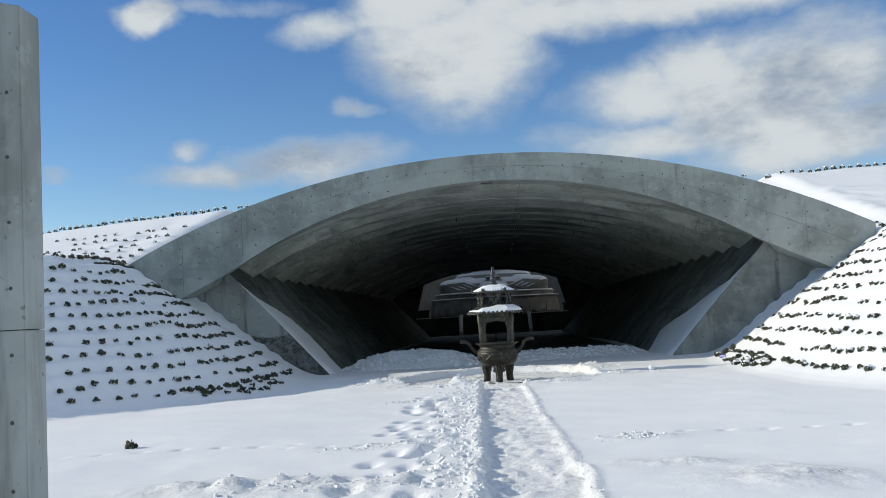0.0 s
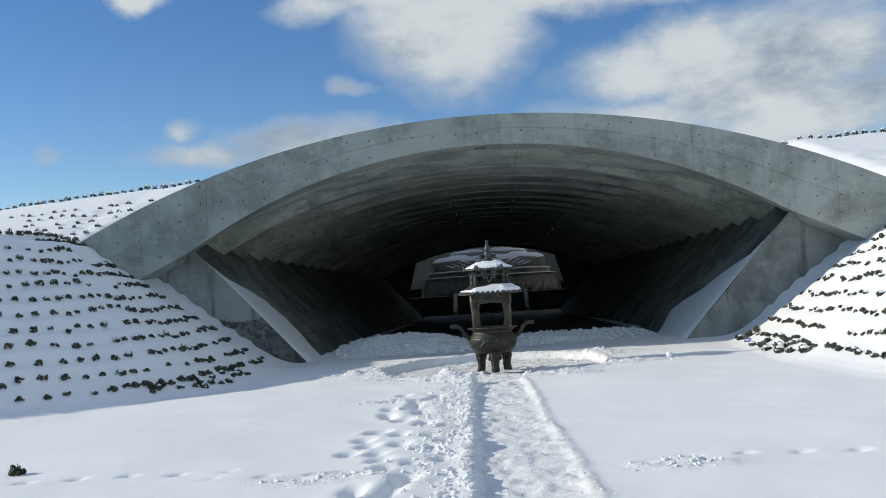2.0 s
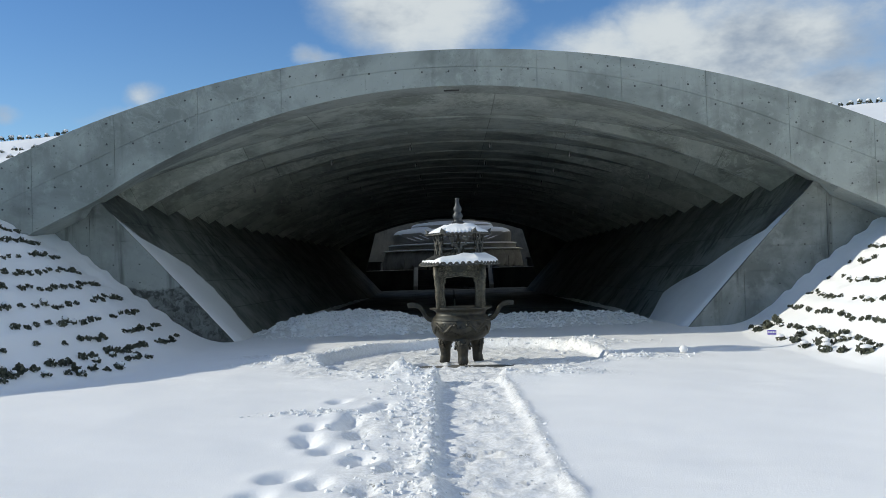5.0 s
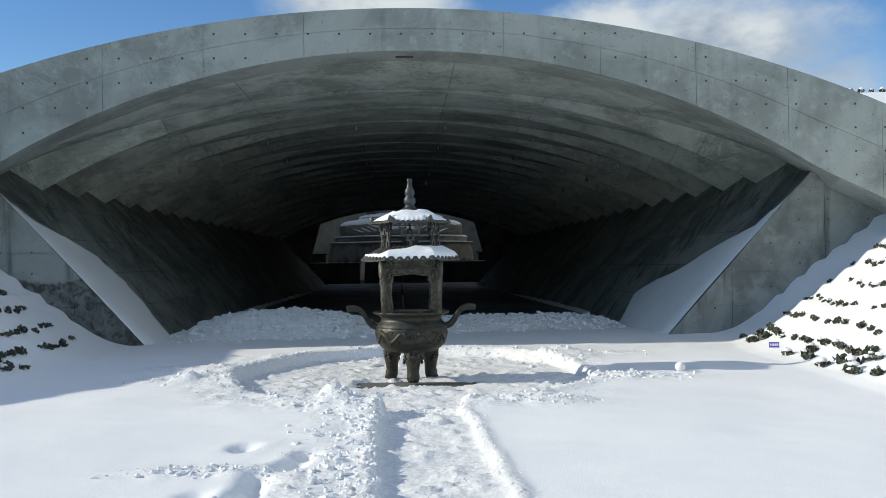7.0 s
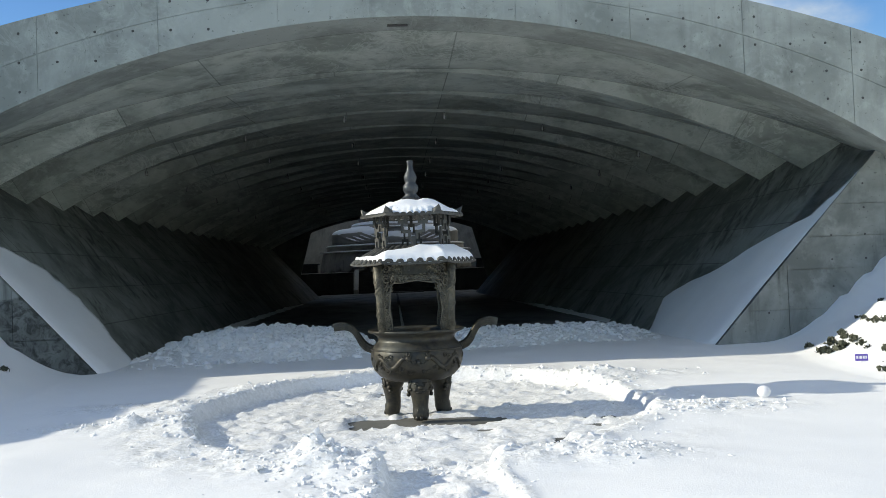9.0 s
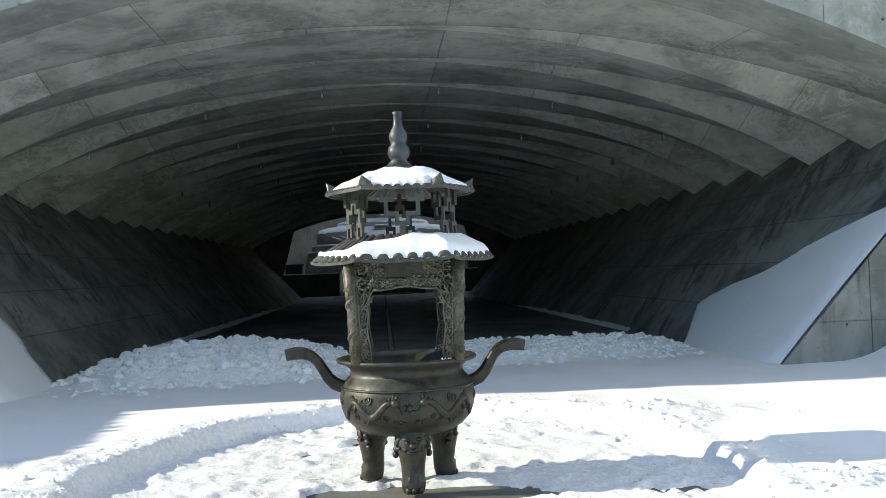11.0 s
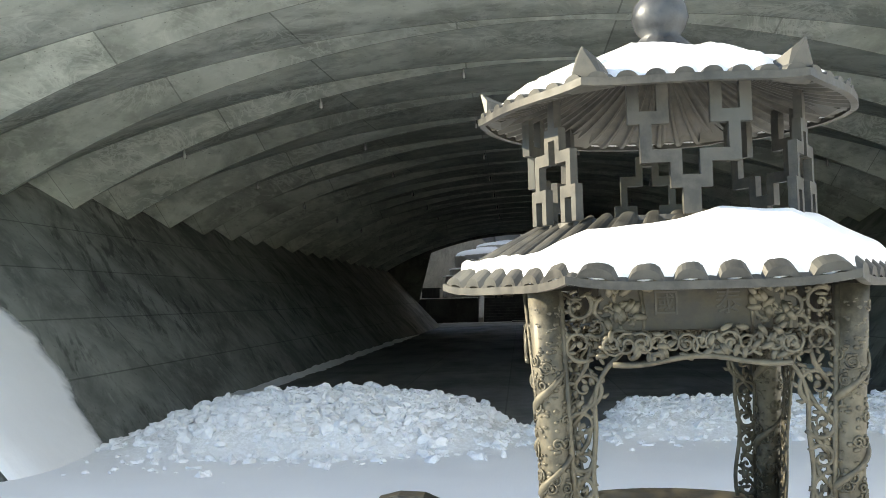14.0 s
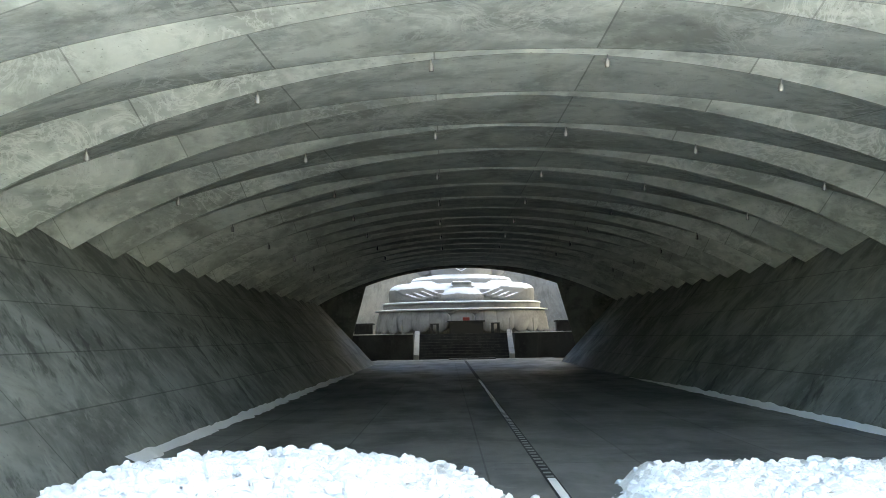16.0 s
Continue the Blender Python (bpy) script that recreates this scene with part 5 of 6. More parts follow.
def find_x(side, y, level):
    lo, hi = (-40.0, -3.0) if side < 0 else (4.0, 40.0)
    for _ in range(40):
        mid = (lo + hi) / 2
        u = float(bank(np.array([mid]), np.array([y]))[0])
        if (u > level) == (side < 0):
            lo = mid
        else:
            hi = mid
    return (lo + hi) / 2


def plant():
    q = random.Random(21)
    spots = []
    for side in (-1, 1):
        y_from = 17.5
        for row in range(13):
            level = 0.25 + 0.465 * row
            y = y_from + q.uniform(0, 0.3)
            while y < 33.3:
                y += q.uniform(0.27, 0.37)
                if q.random() < 0.10 or value_noise(np.array([y * 1.0]), np.array([row * 9.1 + side]), 1.7, 5)[0] > 0.80:
                    continue
                x = find_x(side, y, level + q.uniform(-0.05, 0.05))
                if abs(x - AXIS) < 12.0 and y > 32.6:
                    continue
                spots.append((side, x, y, q.uniform(0.07, 0.115) if side < 0 else q.uniform(0.055, 0.095), row))
        # a second planting at the foot
        for _ in range(26):
            y = q.uniform(25.5, 33.0) if side > 0 else q.uniform(25, 29)
            x = find_x(side, y, q.uniform(-0.25, 0.35))
            spots.append((side, x, y, q.uniform(0.07, 0.12), -1))
    spots.append((-1, -4.55, 16.9, 0.10, -1))
    # rows on the upper slope and along the brow
    for row_y in (34.4, 35.6, 36.9, 38.4, 40.2):
        x = -34.0
        while x < -11.8:
            x += q.uniform(0.34, 0.5)
            if q.random() > 0.12:
                spots.append((-1, x, row_y + q.uniform(-0.15, 0.15), q.uniform(0.075, 0.11), 20))
    x = -34.0
    while x < 36:
        x += q.uniform(0.30, 0.42)
        u = float(bank(np.array([x]), np.array([45.0]))[0])
        y = 45.1 - max(0.0, u - 5.4) * (0.0 if x < AXIS else 0.1) if abs(x - AXIS) > 11.8 else 45.1
        y = max(y, 30.0)
        if -13 < x < 14 and q.random() < 0.55:
            continue
        spots.append((0, x, y, q.uniform(0.10, 0.155), 30))
    X, Y = np.array([s[1] for s in spots]), np.array([s[2] for s in spots])
    Z = ground_height(X, Y)[0]
    over = (np.abs(X - AXIS) < 11.7) & (Y > 33.3)
    Z = np.where(over, 7.3, Z)
    kinds = [leaf_clump(1.0, 100 + k) for k in range(7)]
    leaf_mesh, cap_mesh = [], []
    for k in range(5):
        v, f = leaf_clump(1.0, 200 + k, 52)
        me = bpy.data.meshes.new("foliage")
        me.from_pydata(v, [], f)
        me.materials.append(M_LEAF)
        leaf_mesh.append(me)
        cap_mesh.append(mesh_of(snow_pat(1.0, 300 + k), "snow_pat", M_SNOW, True))
    near = sorted((i for i in range(len(spots)) if spots[i][0] > 0 and spots[i][4] < 12 and Y[i] > 24.0), key=lambda i: (X[i] - 7) ** 2 + (Y[i] - 30) ** 2)[:290]
    near_set = set(near)
    sides = {-1: ([], []), 1: ([], []), 0: ([], [])}
    caps = ([], [])
    cap_v = [tuple(v.co) for v in cap_mesh[0].vertices]
    cap_f = [tuple(p.vertices) for p in cap_mesh[0].polygons]
    for i, (side, x, y, r, row) in enumerate(spots):
        snowy = q.random() < (0.30 if row < 20 else 0.97)
        yaw = q.uniform(0, 6.28)
        base = (x, y, Z[i] - 0.25 * r)
        if i in near_set:
            t = thing("shrub", "small dark evergreen shrub half buried in snow on the bank" if not snowy else "small dark evergreen shrub with a snow cap on the bank", "shrub", "shrubs planted on the bank", at=base)
            t.rotation_euler = (0, 0, yaw)
            t.scale = (r, r, r)
            a = new("foliage", leaf_mesh[i % 5])
            a.parent = t
            if snowy:
                c = new("snow_pat", cap_mesh[i % 5])
                c.parent = t
            continue
        v, f = kinds[i % 7]
        if row >= 20:
            v, f = v[:5 * 30], f[:30]
        co, si = math.cos(yaw) * r, math.sin(yaw) * r
        V, F = sides[side]
        n = len(V)
        V += [(base[0] + a * co - b * si, base[1] + a * si + b * co, base[2] + c * r) for a, b, c in v]
        F += [tuple(n + j for j in g) for g in f]
        if snowy:
            n = len(caps[0])
            caps[0].extend((base[0] + a * co - b * si, base[1] + a * si + b * co, base[2] + c * r) for a, b, c in cap_v)
            caps[1].extend(tuple(n + j for j in g) for g in cap_f)
    for side, name, label in ((-1, "shrub_rows", "rows of small dark evergreen shrubs on the shaded bank"), (1, "shrub_rows", "rows of small dark evergreen shrubs on the sunlit bank"), (0, "shrub_hedge", "snowy shrubs along the brow of the hill")):
        V, F = sides[side]
        me = bpy.data.meshes.new(name)
        me.from_pydata(V, [], F)
        me.materials.append(M_LEAF)
        tagged(new(name, me), label, "shrub", kind="stuff")
    me = bpy.data.meshes.new("shrub_snow")
    me.from_pydata(caps[0], [], caps[1])
    me.materials.append(M_SNOW)
    me.polygons.foreach_set("use_smooth", [True] * len(me.polygons))
    tagged(new("shrub_snow", me), "pats of snow lying on the shrubs", "snow", kind="stuff")


plant()


# ---- loose snow ----
def clods():
    q = np.random.RandomState(17)
    shapes = []
    for level in (1, 2):
        bm = bmesh.new()
        bmesh.ops.create_icosphere(bm, subdivisions=level, radius=1.0)
        shapes.append((np.array([v.co[:] for v in bm.verts]), np.array([[v.index for v in f.verts] for f in bm.faces])))
        bm.free()
    spots = []

    def scatter(n, place_fn, lo, hi):
        for _ in range(n):
            x, y = place_fn()
            if y < 34:
                x, y = from_approach(x, y)
            spots.append((x, y, lo + (hi - lo) * q.rand() ** 3.4))

    def left_side():
        y = q.uniform(10, 25.4)
        return path_mid(y) - 0.42 - abs(q.normal(0, 0.36)), y

    def right_side():
        y = q.uniform(10, 25.2)
        return path_mid(y) + 0.60 + q.normal(0, 0.06), y

    def ring():
        a = q.uniform(0, 6.283)
        r = 3.46 + q.normal(0, 0.28)
        return 1.06 + 0.80 * r * math.cos(a), 28.4 + r * math.sin(a)

    def inner():
        a, r = q.uniform(0, 6.283), 3.25 * math.sqrt(q.rand())
        return 1.06 + 0.80 * r * math.cos(a), 28.4 + r * math.sin(a)

    def on_path():
        y = q.uniform(10, 26)
        return path_mid(y) + 0.06 + q.uniform(-0.47, 0.47), y

    def pile_l():
        return -2.25 + q.normal(0, 1.25), 36.6 + q.normal(0, 0.8)

    def pile_r():
        return q.uniform(1.2, 6.0), 37.0 + q.normal(0, 0.6)

    scatter(2600, left_side, 0.008, 0.05)
    scatter(450, right_side, 0.005, 0.022)
    scatter(1900, ring, 0.007, 0.040)
    scatter(5000, inner, 0.004, 0.017)
    scatter(3000, on_path, 0.004, 0.015)
    scatter(6500, pile_l, 0.008, 0.105)
    scatter(3200, pile_r, 0.008, 0.080)
    for cx, cy, rx, ry, n in ((-0.35, 21.7, 0.6, 0.17, 110), (0.1, 15.6, 0.7, 0.22, 90), (3.35, 15.7, 0.45, 0.16, 70), (0.35, 24.9, 0.6, 0.45, 160), (2.75, 25.0, 0.5, 0.3, 110), (-2.1, 27.4, 0.8, 0.3, 140), (4.3, 27.3, 0.7, 0.35, 130), (3.6, 30.6, 1.0, 0.4, 120), (0, 13, 1.2, 0.4, 140)):
        scatter(2 * n, lambda: (cx + q.normal(0, rx * 0.6), cy + q.normal(0, ry * 0.6)), 0.007, 0.036)
    X, Y = np.array([s[0] for s in spots]), np.array([s[1] for s in spots])
    R = np.array([s[2] for s in spots])
    Z = ground_height(X, Y)[0]
    ok = (Z > -0.11) & (np.hypot(X - CENSER.x, Y - CENSER.y) > 0.55) & (np.abs(X - AXIS) < 5.6)
    X, Y, Z, R = X[ok], Y[ok], Z[ok], R[ok]
    all_v, all_f, start = [], [], 0
    for (base, tri), pick in zip(shapes, (R < 0.022, R >= 0.022)):
        n = int(pick.sum())
        r, x, y, z = R[pick], X[pick], Y[pick], Z[pick]
        # a few broad dents give each lump its blocky shape
        axes = q.normal(0, 1, (n, 5, 3))
        axes /= np.linalg.norm(axes, axis=2, keepdims=True)
        cut = q.uniform(0.25, 0.75, (n, 5, 1))
        reach = np.einsum("nkc,vc->nkv", axes, base)
        V = base[None] * (1 - np.maximum(reach - cut, 0).sum(1))[:, :, None] * (1 + q.uniform(-0.17, 0.17, (n, len(base), 1)))
        V = V * np.stack([r * q.uniform(0.8, 1.3, n), r * q.uniform(0.8, 1.3, n), r * q.uniform(0.65, 1.0, n)], -1)[:, None]
        V += np.stack([x, y, z - 0.02 * r], -1)[:, None]
        all_v.append(V.reshape(-1, 3))
        all_f.append((tri[None] + (np.arange(n) * len(base))[:, None, None] + start).reshape(-1, 3))
        start += n * len(base)
    V, F = np.concatenate(all_v), np.concatenate(all_f)
    me = bpy.data.meshes.new("snow_clods")
    me.from_pydata(V.reshape(-1, 3).tolist(), [], F.reshape(-1, 3).tolist())
    me.materials.append(M_SNOW_ROUGH)
    tagged(new("snow_clods", me), "broken clods of thrown and ploughed snow", "snow", kind="stuff")
    # one round snowball beside the ring
    bm = bmesh.new()
    ball(bm, (4.65, 27.55, 0.10), 0.075, 0.075, 0.07, 16, 12)
    solid("snowball", bm, M_SNOW, "single round snowball lying on the smooth snow", "snowball", smooth=True)


clods()


def drifts():
    """Snow that has slid down and lies on the leaning walls at the mouth."""
    ends = {-1: ((-0.3, 0.3, 0.9, 1.5, 1.9, 2.2, 2.7, 3.35), (35.8, 36.05, 36.6, 36.65, 36.5, 35.9, 34.5, 33.98)),
            1: ((-0.3, 0.1, 0.72, 0.9, 1.13, 1.4, 1.84, 2.1, 2.4, 3.35), (38.1, 38.15, 39.1, 38.8, 38.2, 37.1, 36.3, 35.5, 34.5, 33.98))}
    for side in (-1, 1):
        ns, ny = 60, 30
        pts, lies = [], []
        slope = Vector((SPRING[0] - FOOT[0], SPRING[1])).normalized()
        for i in range(ns + 1):
            z = -0.25 + 3.6 * i / ns
            x = wall_x(z)
            last = float(np.interp(z, *ends[side])) + 0.12 * noise.noise(Vector((z * 2.2, side * 3.0, 0.5))) + 0.05 * noise.noise(Vector((z * 9.0, side * 5.0, 1.5)))
            span = max(0.06, last - PIER)
            for j in range(ny + 1):
                g = j / ny
                y = PIER + 0.012 + span * g
                rim = min(1.0, (1 - g) * span / 0.22)
                lies.append(min(1.0, (1 - g) * span / (0.55 if side < 0 else 0.38)))
                h = (0.02 + 0.09 * math.exp(-max(z, 0) * 1.3) + 0.015 * noise.noise(Vector((z * 1.4, y * 1.1, side)))) * math.sqrt(max(0.0, rim)) * min(1.0, 0.25 + 2.0 * g * span)
                if j == 0 or i == ns:
                    h = -0.03
                pts.append((AXIS + side * (x - slope.y * h), y, z + slope.x * h))
        me, _ = grid_mesh("snow_drift", np.array(pts), ny + 1, ns + 1, M_DRIFT)
        me.attributes.new("cover", "FLOAT", "POINT").data.foreach_set("value", np.array(lies, np.float32))
        tagged(new("snow_drift", me), "smooth wedge of drifted snow thinning out on the leaning tunnel wall", "snow")
    for side, y0, y1, w in ((-1, 40.5, 70.0, 0.16), (1, 42.0, 62.0, 0.10)):
        ys = np.arange(y0, y1, 0.12)
        rows = []
        for k, dxx in enumerate((0.0, 0.3, 0.65, 1.0)):
            wob = value_noise(ys, ys * 0, 0.5, 3) * 0.4 + value_noise(ys, ys * 0, 0.17, 4) * 0.3
            h = (0.11 * (1 - dxx) ** 0.7 * (1 + 0.5 * wob)) * np.clip((y1 - ys) / 8, 0.15, 1)
            rows.append(np.stack([AXIS + side * (FOOT[0] + 0.06 - (w * dxx * (1 + wob) + 0.03 * dxx)), ys, 0.015 + h * (1 if k < 3 else 0)], -1))
        pts = np.stack(rows, 1).reshape(-1, 3)
        me, _ = grid_mesh("snow_strip", pts, 4, len(ys), M_SNOW_ROUGH)
        tagged(new("snow_strip", me), "thin line of old snow along the foot of the tunnel wall", "snow", kind="stuff")


drifts()


def paving():
    bm = bmesh.new()
    lathe(bm, [(0.01, -0.145), (3.4, -0.145), (3.4, -0.35)], 64)
    bmesh.ops.transform(bm, matrix=Matrix.Translation((0.79, 28.4, 0)) @ Matrix.Diagonal((0.80, 1, 1, 1)), verts=bm.verts)
    solid("pavement", bm, M_PAVE, "wet dark paving showing through the swept snow", "paving", kind="structure")


paving()


# ---- the free-standing wall by the path ----
def side_wall():
    w = thing("free_wall", "pale cast concrete wall with tie holes and a panel joint", "wall", kind="structure", at=(-1.32, 0.0, 0.0))
    for x0, x1 in ((-1.605, -1.36), (-3.87, -1.613)):
        for z0, z1, slant in ((-0.3, 1.70, 0), (1.706, 4.14, 1)):
            bm = bmesh.new()
            vs = add_box(bm, x0, x1, 10.57, 10.87, z0, z1, 0)
            if slant:
                for v in vs:
                    if v.co.z > z1 - 0.01:
                        v.co.z += (-1.36 - v.co.x) * 0.22
            bmesh.ops.bevel(bm, geom=list(bm.edges), offset=0.006, segments=2, affect="EDGES")
            part("panel", bm, M_CONC_PALE, w)
    bm = bmesh.new()
    add_box(bm, -3.82, -1.39, 10.60, 10.84, -0.3, 4.09)
    part("core", bm, M_CONC_DARK, w)
    hole = None
    for x in (-1.465, -2.13, -2.78):
        for k in range(8):
            if hole is None:
                bm = bmesh.new()
                bmesh.ops.create_cone(bm, cap_ends=True, segments=12, radius1=0.016, radius2=0.012, depth=0.008, matrix=pose(0, 0, 0, 90, 0, 0))
                hole = mesh_of(bm, "tie_hole", M_HOLE)
            ob = new("tie_hole", hole)
            ob.parent, ob.location = w, (x + 0.004 * math.sin(k * 5), 10.568, 0.05 + 0.49 * k)


M_CONC_PALE = concrete("pale_cast_concrete", (0.38, 0.40, 0.375), (0.25, 0.265, 0.245), 0.6)
side_wall()


# ---- lamps on the ribs, small signs ----
def lamps():
    lamp = thing("spot_lamp", "small grey spot lamp hanging from a concrete rib", "lamp", "lamps under the vault")
    bm = bmesh.new()
    tube(bm, [(0, 0, 0.02), (0, 0, -0.07)], 0.012, 8)
    part("stem", bm, M_METAL, lamp)
    bm = bmesh.new()
    tube(bm, [(0, 0.0, -0.06), (0, 0.015, -0.10), (0, 0.03, -0.17)], [0.022, 0.036, 0.038], 12)
    head = part("head", bm, M_METAL, lamp)
    bm = bmesh.new()
    tube(bm, [(0, 0.030, -0.168), (0, 0.032, -0.176)], 0.031, 12)
    part("lens", bm, M_GLASS_DARK, head)
    first = True
    for k in range(0, 7):
        y = 36.4 + 2.335 * 2 * (k + 1)
        for i in range(-2, 4):
            x = -0.62 + 2.62 * i
            dx = x - AXIS
            z = RIB_TOP - RIB_R + math.sqrt(RIB_R ** 2 - dx * dx)
            m = Matrix.Translation((x, y + 0.55 * abs(dx) / 8.9 - 0.02, z))
            if first:
                lamp.matrix_basis = m
                first = False
            else:
                copy_thing(lamp, m)


lamps()


def signs():
    for x, y, yaw in ((7.02, 29.85, -12),):
        z = float(ground_height(np.array([x]), np.array([y]))[0][0])
        s = thing("plant_sign", "small purple plant sign on a stake in the snow", "sign", at=(x, y, z))
        s.rotation_euler = (0, 0, radians(yaw))
        bm = bmesh.new()
        tube(bm, [(0, 0.012, -0.15), (0, 0.012, 0.08)], 0.008, 6)
        part("stake", bm, M_WHITE, s)
        bm = bmesh.new()
        add_box(bm, -0.085, 0.085, -0.004, 0.004, 0.03, 0.125, 0.002)
        board = part("board", bm, M_SIGN, s)
        for x0, x1 in ((-0.07, -0.045), (-0.03, 0.005), (0.015, 0.04), (0.05, 0.07)):
            bm = bmesh.new()
            add_box(bm, x0, x1, -0.008, -0.0045, 0.06, 0.10)
            part("text_bar", bm, M_WHITE, board)


signs()


# ---- the statue and its terrace ----
def statue():
    bm = bmesh.new()
    cx, cy, z0 = 0.76, 100.0, 4.22
    def b(x, y, z, rx, ry, rz, u=24, v=14, turn=None):
        ball(bm, (cx + x, cy + y, z0 + z), rx, ry, rz, u, v, turn)
    def loaf(x, y, z, rx, ry, rz, p, turn=None):
        """A full, square-shouldered mass."""
        made = bmesh.ops.create_uvsphere(bm, u_segments=40, v_segments=24, radius=1.0)
        m = Matrix.Translation((cx + x, cy + y, z0 + z)) @ (turn or Matrix.Identity(4))
        for v in made["verts"]:
            q = (abs(v.co.x) ** p + abs(v.co.y) ** p + abs(v.co.z) ** p) ** (-1 / p)
            v.co = m @ Vector((v.co.x * q * rx, v.co.y * q * ry, v.co.z * q * rz))

    loaf(0, 0.2, 0.50, 5.75, 3.1, 0.95, 4.0)
    for s in (-1, 1):
        loaf(s * 3.7, 0.0, 0.70, 2.05, 2.8, 0.92, 3.4, pose(0, 0, 0, 0, 4 * s, 0))
        loaf(s * 3.2, 1.3, 5.2, 1.1, 1.3, 3.0, 2.6, pose(0, 0, 0, 0, 8 * s, 0))
        # robe folds sweeping from the lap out over the knees
        for k in range(4):
            p0, p1 = (1.3 + 0.5 * k, 0.50 - 0.10 * k), (3.2 + 0.62 * k, 1.30 - 0.11 * k)
            line = []
            for i in range(7):
                f = i / 6
                line.append((cx + s * (p0[0] + (p1[0] - p0[0]) * f), cy - 2.96 + 0.34 * f * f, z0 + p0[1] + (p1[1] - p0[1]) * f ** 1.6))
            tube(bm, line, [0.02, 0.05, 0.07, 0.07, 0.06, 0.04, 0.02], 8)
        tube(bm, [(cx + s * 0.9, cy - 2.6, z0 + 0.95), (cx + s * 1.5, cy - 2.8, z0 + 0.72), (cx + s * 2.0, cy - 2.75, z0 + 0.80), (cx + s * 2.3, cy - 2.5, z0 + 1.1)], [0.03, 0.10, 0.10, 0.03], 8)
    loaf(0, 0.1, 1.72, 4.0, 1.5, 0.52, 2.8)
    b(0, -2.3, 0.35, 2.0, 1.15, 0.85, 24, 12)
    b(0, 1.3, 4.6, 3.0, 2.2, 4.2, 30, 18)
    b(0, 1.2, 7.4, 3.4, 1.9, 1.7, 30, 16)
    b(0, -1.9, 1.15, 1.9, 1.0, 0.42, 20, 10)
    loaf(-0.35, -2.6, 1.52, 0.42, 0.3, 0.12, 3.0)
    loaf(0.35, -2.6, 1.52, 0.42, 0.3, 0.12, 3.0)
    tube(bm, [(cx - 0.5, cy - 2.9, z0 + 0.78), (cx, cy - 3.0, z0 + 0.70), (cx + 0.5, cy - 2.9, z0 + 0.78)], [0.03, 0.07, 0.03], 7)
    b(0, 0.6, 9.2, 0.9, 0.9, 1.2, 16, 10)
    b(0, 0.4, 10.9, 1.45, 1.55, 1.85, 24, 16)
    b(0, 0.7, 12.5, 0.8, 0.8, 0.6, 16, 10)
    for k in range(6):
        tube(bm, [(cx - 2.2 + 0.2 * k, cy - 1.0 - 0.05 * k, z0 + 6.6 - 0.7 * k), (cx, cy - 1.45, z0 + 5.5 - 0.62 * k), (cx + 2.2 - 0.2 * k, cy - 1.0 - 0.05 * k, z0 + 6.6 - 0.7 * k)], 0.13, 6)
    ob = solid("statue", bm, M_STATUE, "huge pale stone seated statue covered with snow", "statue", smooth=True)
    m = ob.modifiers.new("one_skin", "REMESH")
    m.mode, m.voxel_size, m.use_smooth_shade = "VOXEL", 0.085, True
    # lotus base
    base = thing("lotus_pedestal", "pale stone lotus pedestal under the statue, snow on its rim", "pedestal", at=(cx, cy, 1.8))
    bm = bmesh.new()
    prof = [(0.95, 0.0), (0.97, 0.35), (0.93, 0.45), (1.0, 1.0), (1.03, 1.55), (1.0, 1.80), (1.0, 1.86), (0.975, 1.88), (0.975, 2.36), (0.0, 2.45)]
    rings = []
    for r, z in prof:
        rings.append([bm.verts.new((6.4 * r * math.copysign(abs(math.cos(a)) ** 0.8, math.cos(a)), 4.2 * r * math.sin(a), z)) for a in np.linspace(0, 2 * math.pi, 73)[:-1]])
    for u, v in zip(rings, rings[1:]):
        for k in range(72):
            bm.faces.new((u[k], u[(k + 1) % 72], v[(k + 1) % 72], v[k]))
    bmesh.ops.remove_doubles(bm, verts=bm.verts, dist=0.001)
    bmesh.ops.recalc_face_normals(bm, faces=bm.faces)
    part("drum", bm, M_STONE, base)
    petal = None
    for k in range(15):
        a = math.pi + math.pi * (k + 0.5) / 15
        if petal is None:
            bm = bmesh.new()
            ball(bm, (0, 0, 0), 1.0, 0.26, 0.95, 20, 14)
            for v in bm.verts:
                v.co.x *= 1 - 0.22 * max(0, -v.co.z / 0.86)
                v.co.y -= 0.10 * (v.co.z / 0.86) ** 2
            petal = mesh_of(bm, "petal", M_STONE, True)
        ob = new("petal", petal)
        ob.parent = base
        x, y = 6.5 * math.copysign(abs(math.cos(a)) ** 0.8, math.cos(a)), 4.28 * math.sin(a)
        ob.location = (x, y, 0.95)
        ob.rotation_euler = (radians(-12), 0, math.atan2(math.sin(a) * 6.5, math.cos(a) * 4.28) + math.pi / 2)
    bm = bmesh.new()
    lathe(bm, [(0.99, 1.78), (1.065, 1.79), (1.07, 1.86), (1.02, 1.92), (0.97, 1.94)], 72)
    for v in bm.verts:
        a = math.atan2(v.co.y, v.co.x)
        r = math.hypot(v.co.x, v.co.y) * (1 + 0.008 * math.cos(40 * a))
        v.co.x, v.co.y = 6.4 * r * math.copysign(abs(math.cos(a)) ** 0.8, math.cos(a)), 4.2 * r * math.sin(a)
    part("snow_rim", bm, M_SNOW, base, "scalloped rim of snow", True)
    bm = bmesh.new()
    lathe(bm, [(0.982, 2.33), (0.985, 2.40), (0.96, 2.47), (0.8, 2.50)], 72)
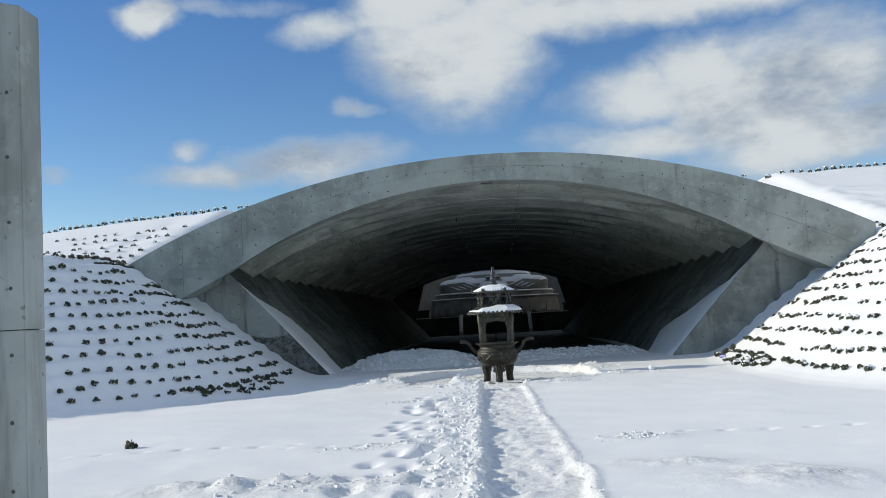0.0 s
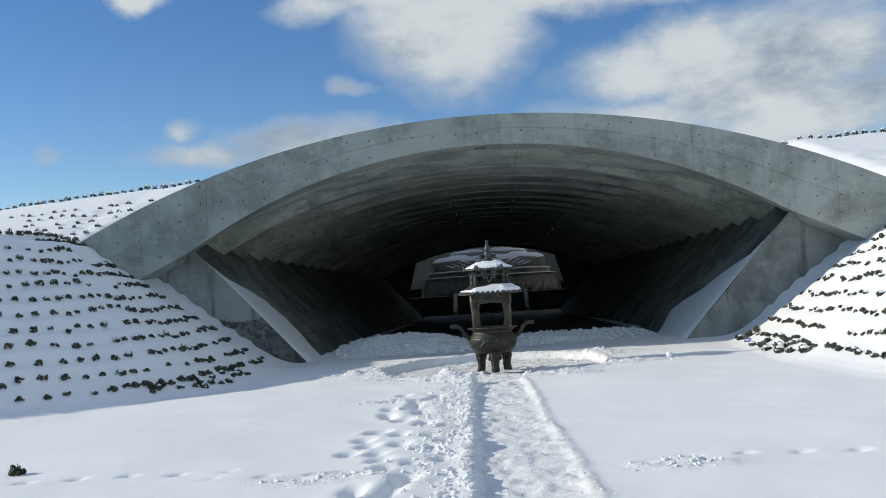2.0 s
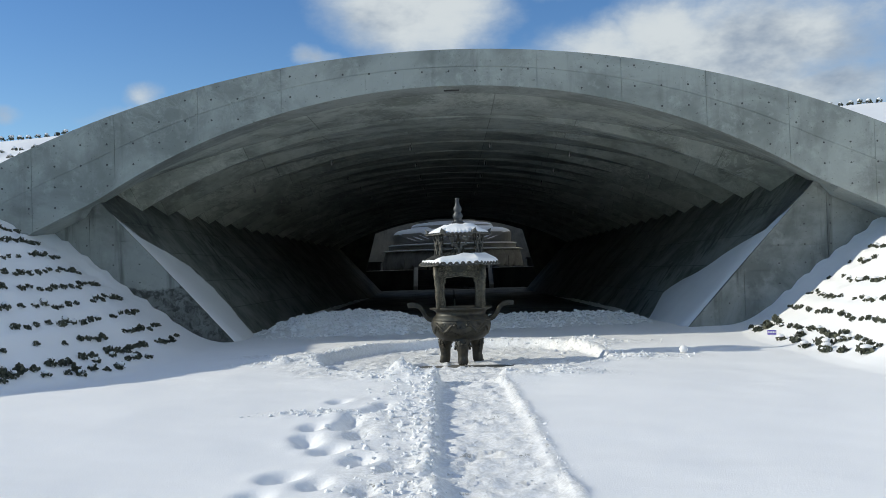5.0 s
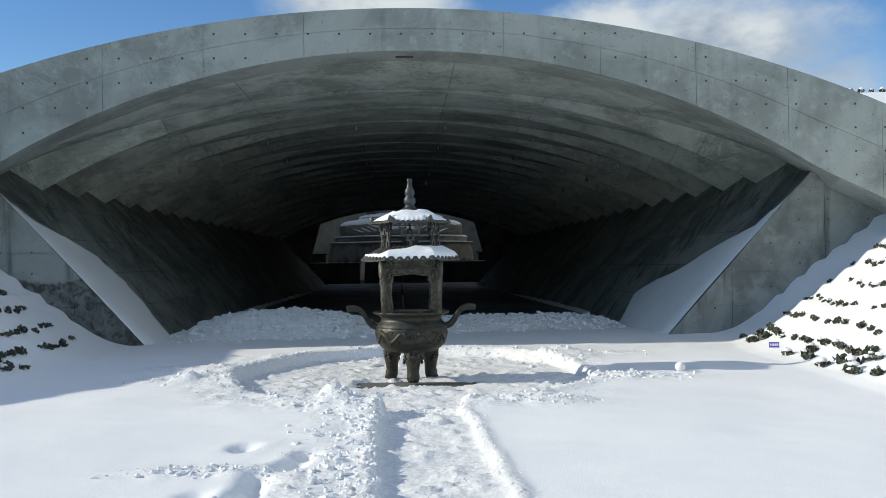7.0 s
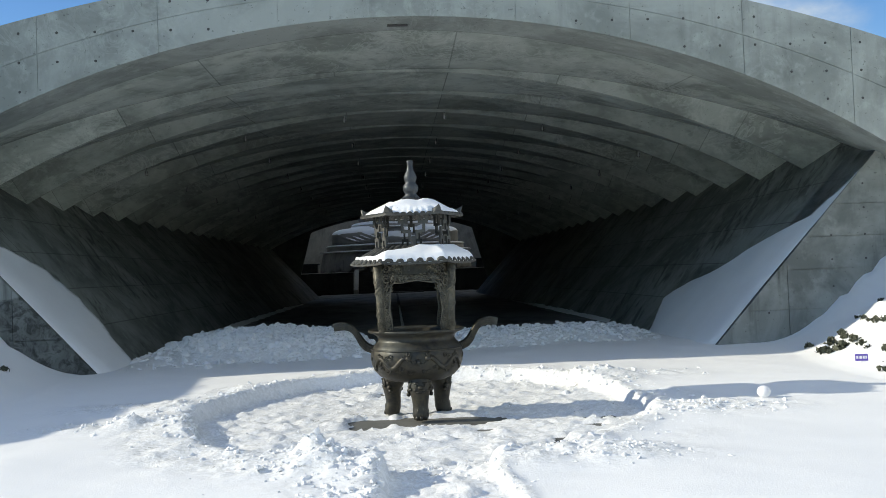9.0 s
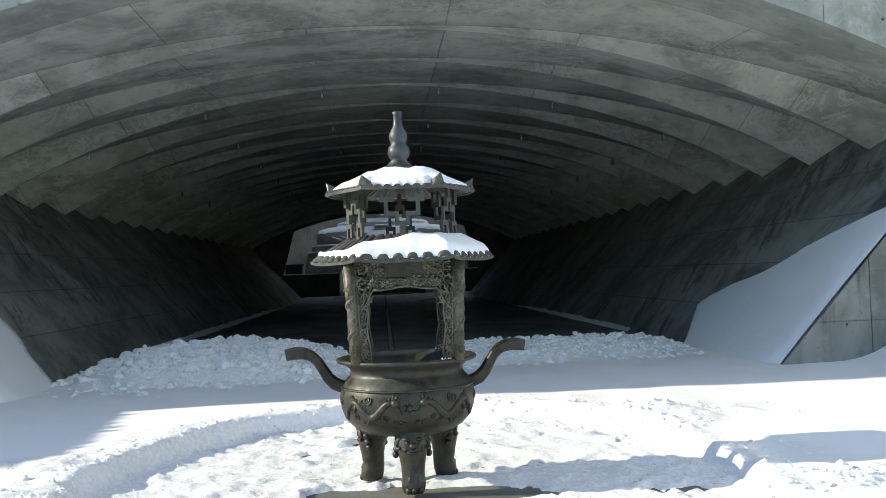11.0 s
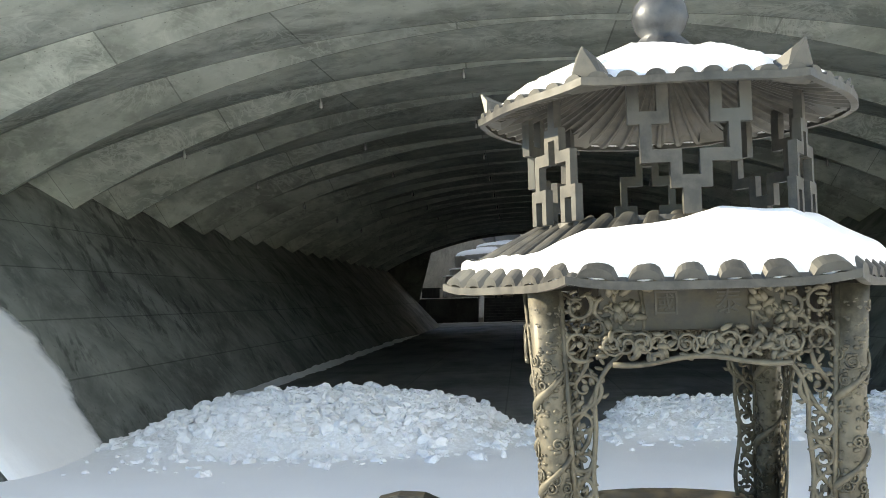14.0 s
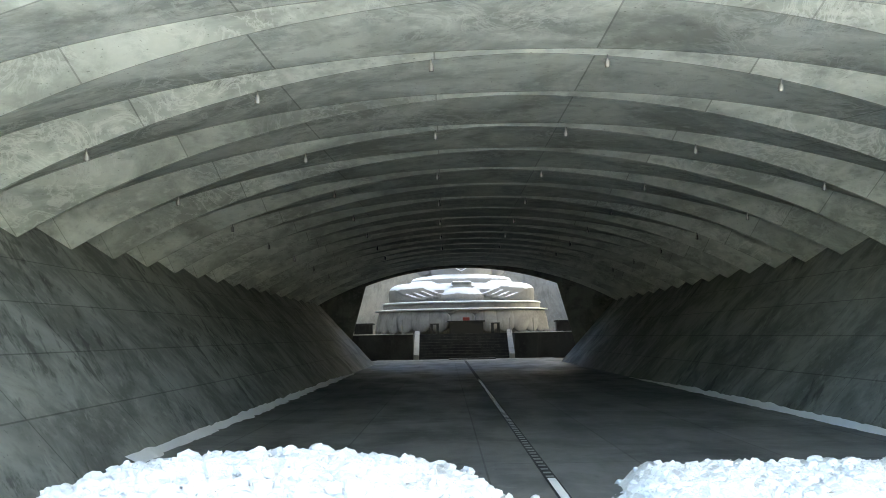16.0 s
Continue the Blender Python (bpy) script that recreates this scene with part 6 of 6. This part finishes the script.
    for v in bm.verts:
        a = math.atan2(v.co.y, v.co.x)
        r = math.hypot(v.co.x, v.co.y)
        v.co.x, v.co.y = 6.4 * r * math.copysign(abs(math.cos(a)) ** 0.7, math.cos(a)), 4.3 * r * math.sin(a)
    part("snow_edge", bm, M_SNOW, base, "snow lying along the upper slab", True)


statue()


def altar_things():
    altar = thing("altar_table", "dark lacquered altar table before the statue", "table", at=(1.0, 95.2, 1.802))
    bm = bmesh.new()
    add_box(bm, -1.4, 1.4, -0.35, 0.35, 0.86, 0.96, 0.015)
    part("tabletop", bm, M_LACQUER, altar)
    bm = bmesh.new()
    add_box(bm, -1.25, 1.25, -0.28, 0.28, 0.0, 0.855, 0.01)
    part("body", bm, M_LACQUER, altar)
    bm = bmesh.new()
    add_box(bm, 0.75, 1.25, 94.95, 95.2, 2.765, 3.0, 0.02)
    solid("offering_box", bm, M_RED, "small red offering box on the altar table", "box")
    side = thing("side_table", "small dark square table beside the altar", "table", "side tables", at=(-1.35, 95.1, 1.802))
    bm = bmesh.new()
    add_box(bm, -0.32, 0.32, -0.3, 0.3, 0.70, 0.78, 0.01)
    part("tabletop", bm, M_LACQUER, side)
    for sx in (-1, 1):
        for sy in (-1, 1):
            bm = bmesh.new()
            add_box(bm, sx * 0.22 - 0.09, sx * 0.22 + 0.09, sy * 0.2 - 0.09, sy * 0.2 + 0.09, 0.0, 0.70)
            part("leg", bm, M_LACQUER, side)
    copy_thing(side, Matrix.Translation((3.15, 95.1, 1.802)))
    for x in (-3.7, 4.2, 5.9):
        bm = bmesh.new()
        tube(bm, [(x, 94.4, 1.80), (x, 94.4, 2.9)], 0.035, 8)
        solid("pole", bm, M_METAL, "thin dark pole standing on the terrace", "pole", "poles on the terrace")
    for x0, x1 in ((-7.2, -5.9), (7.6, 9.0)):
        bm = bmesh.new()
        add_box(bm, x0, x1, 94.0, 95.0, 1.802, 2.55, 0.02)
        add_box(bm, x0 - 0.12, x1 + 0.12, 93.9, 95.1, 2.552, 2.66, 0.02)
        solid("stone_stand", bm, M_CONC_DARK, "dark stone stand at the side of the terrace", "stand", "stone stands")
    bm = bmesh.new()
    add_box(bm, -0.35, 2.9, 90.4, 91.6, -0.02, 0.10, 0.02)
    solid("floor_grate", bm, M_LACQUER, "dark low mat before the steps", "mat")


altar_things()
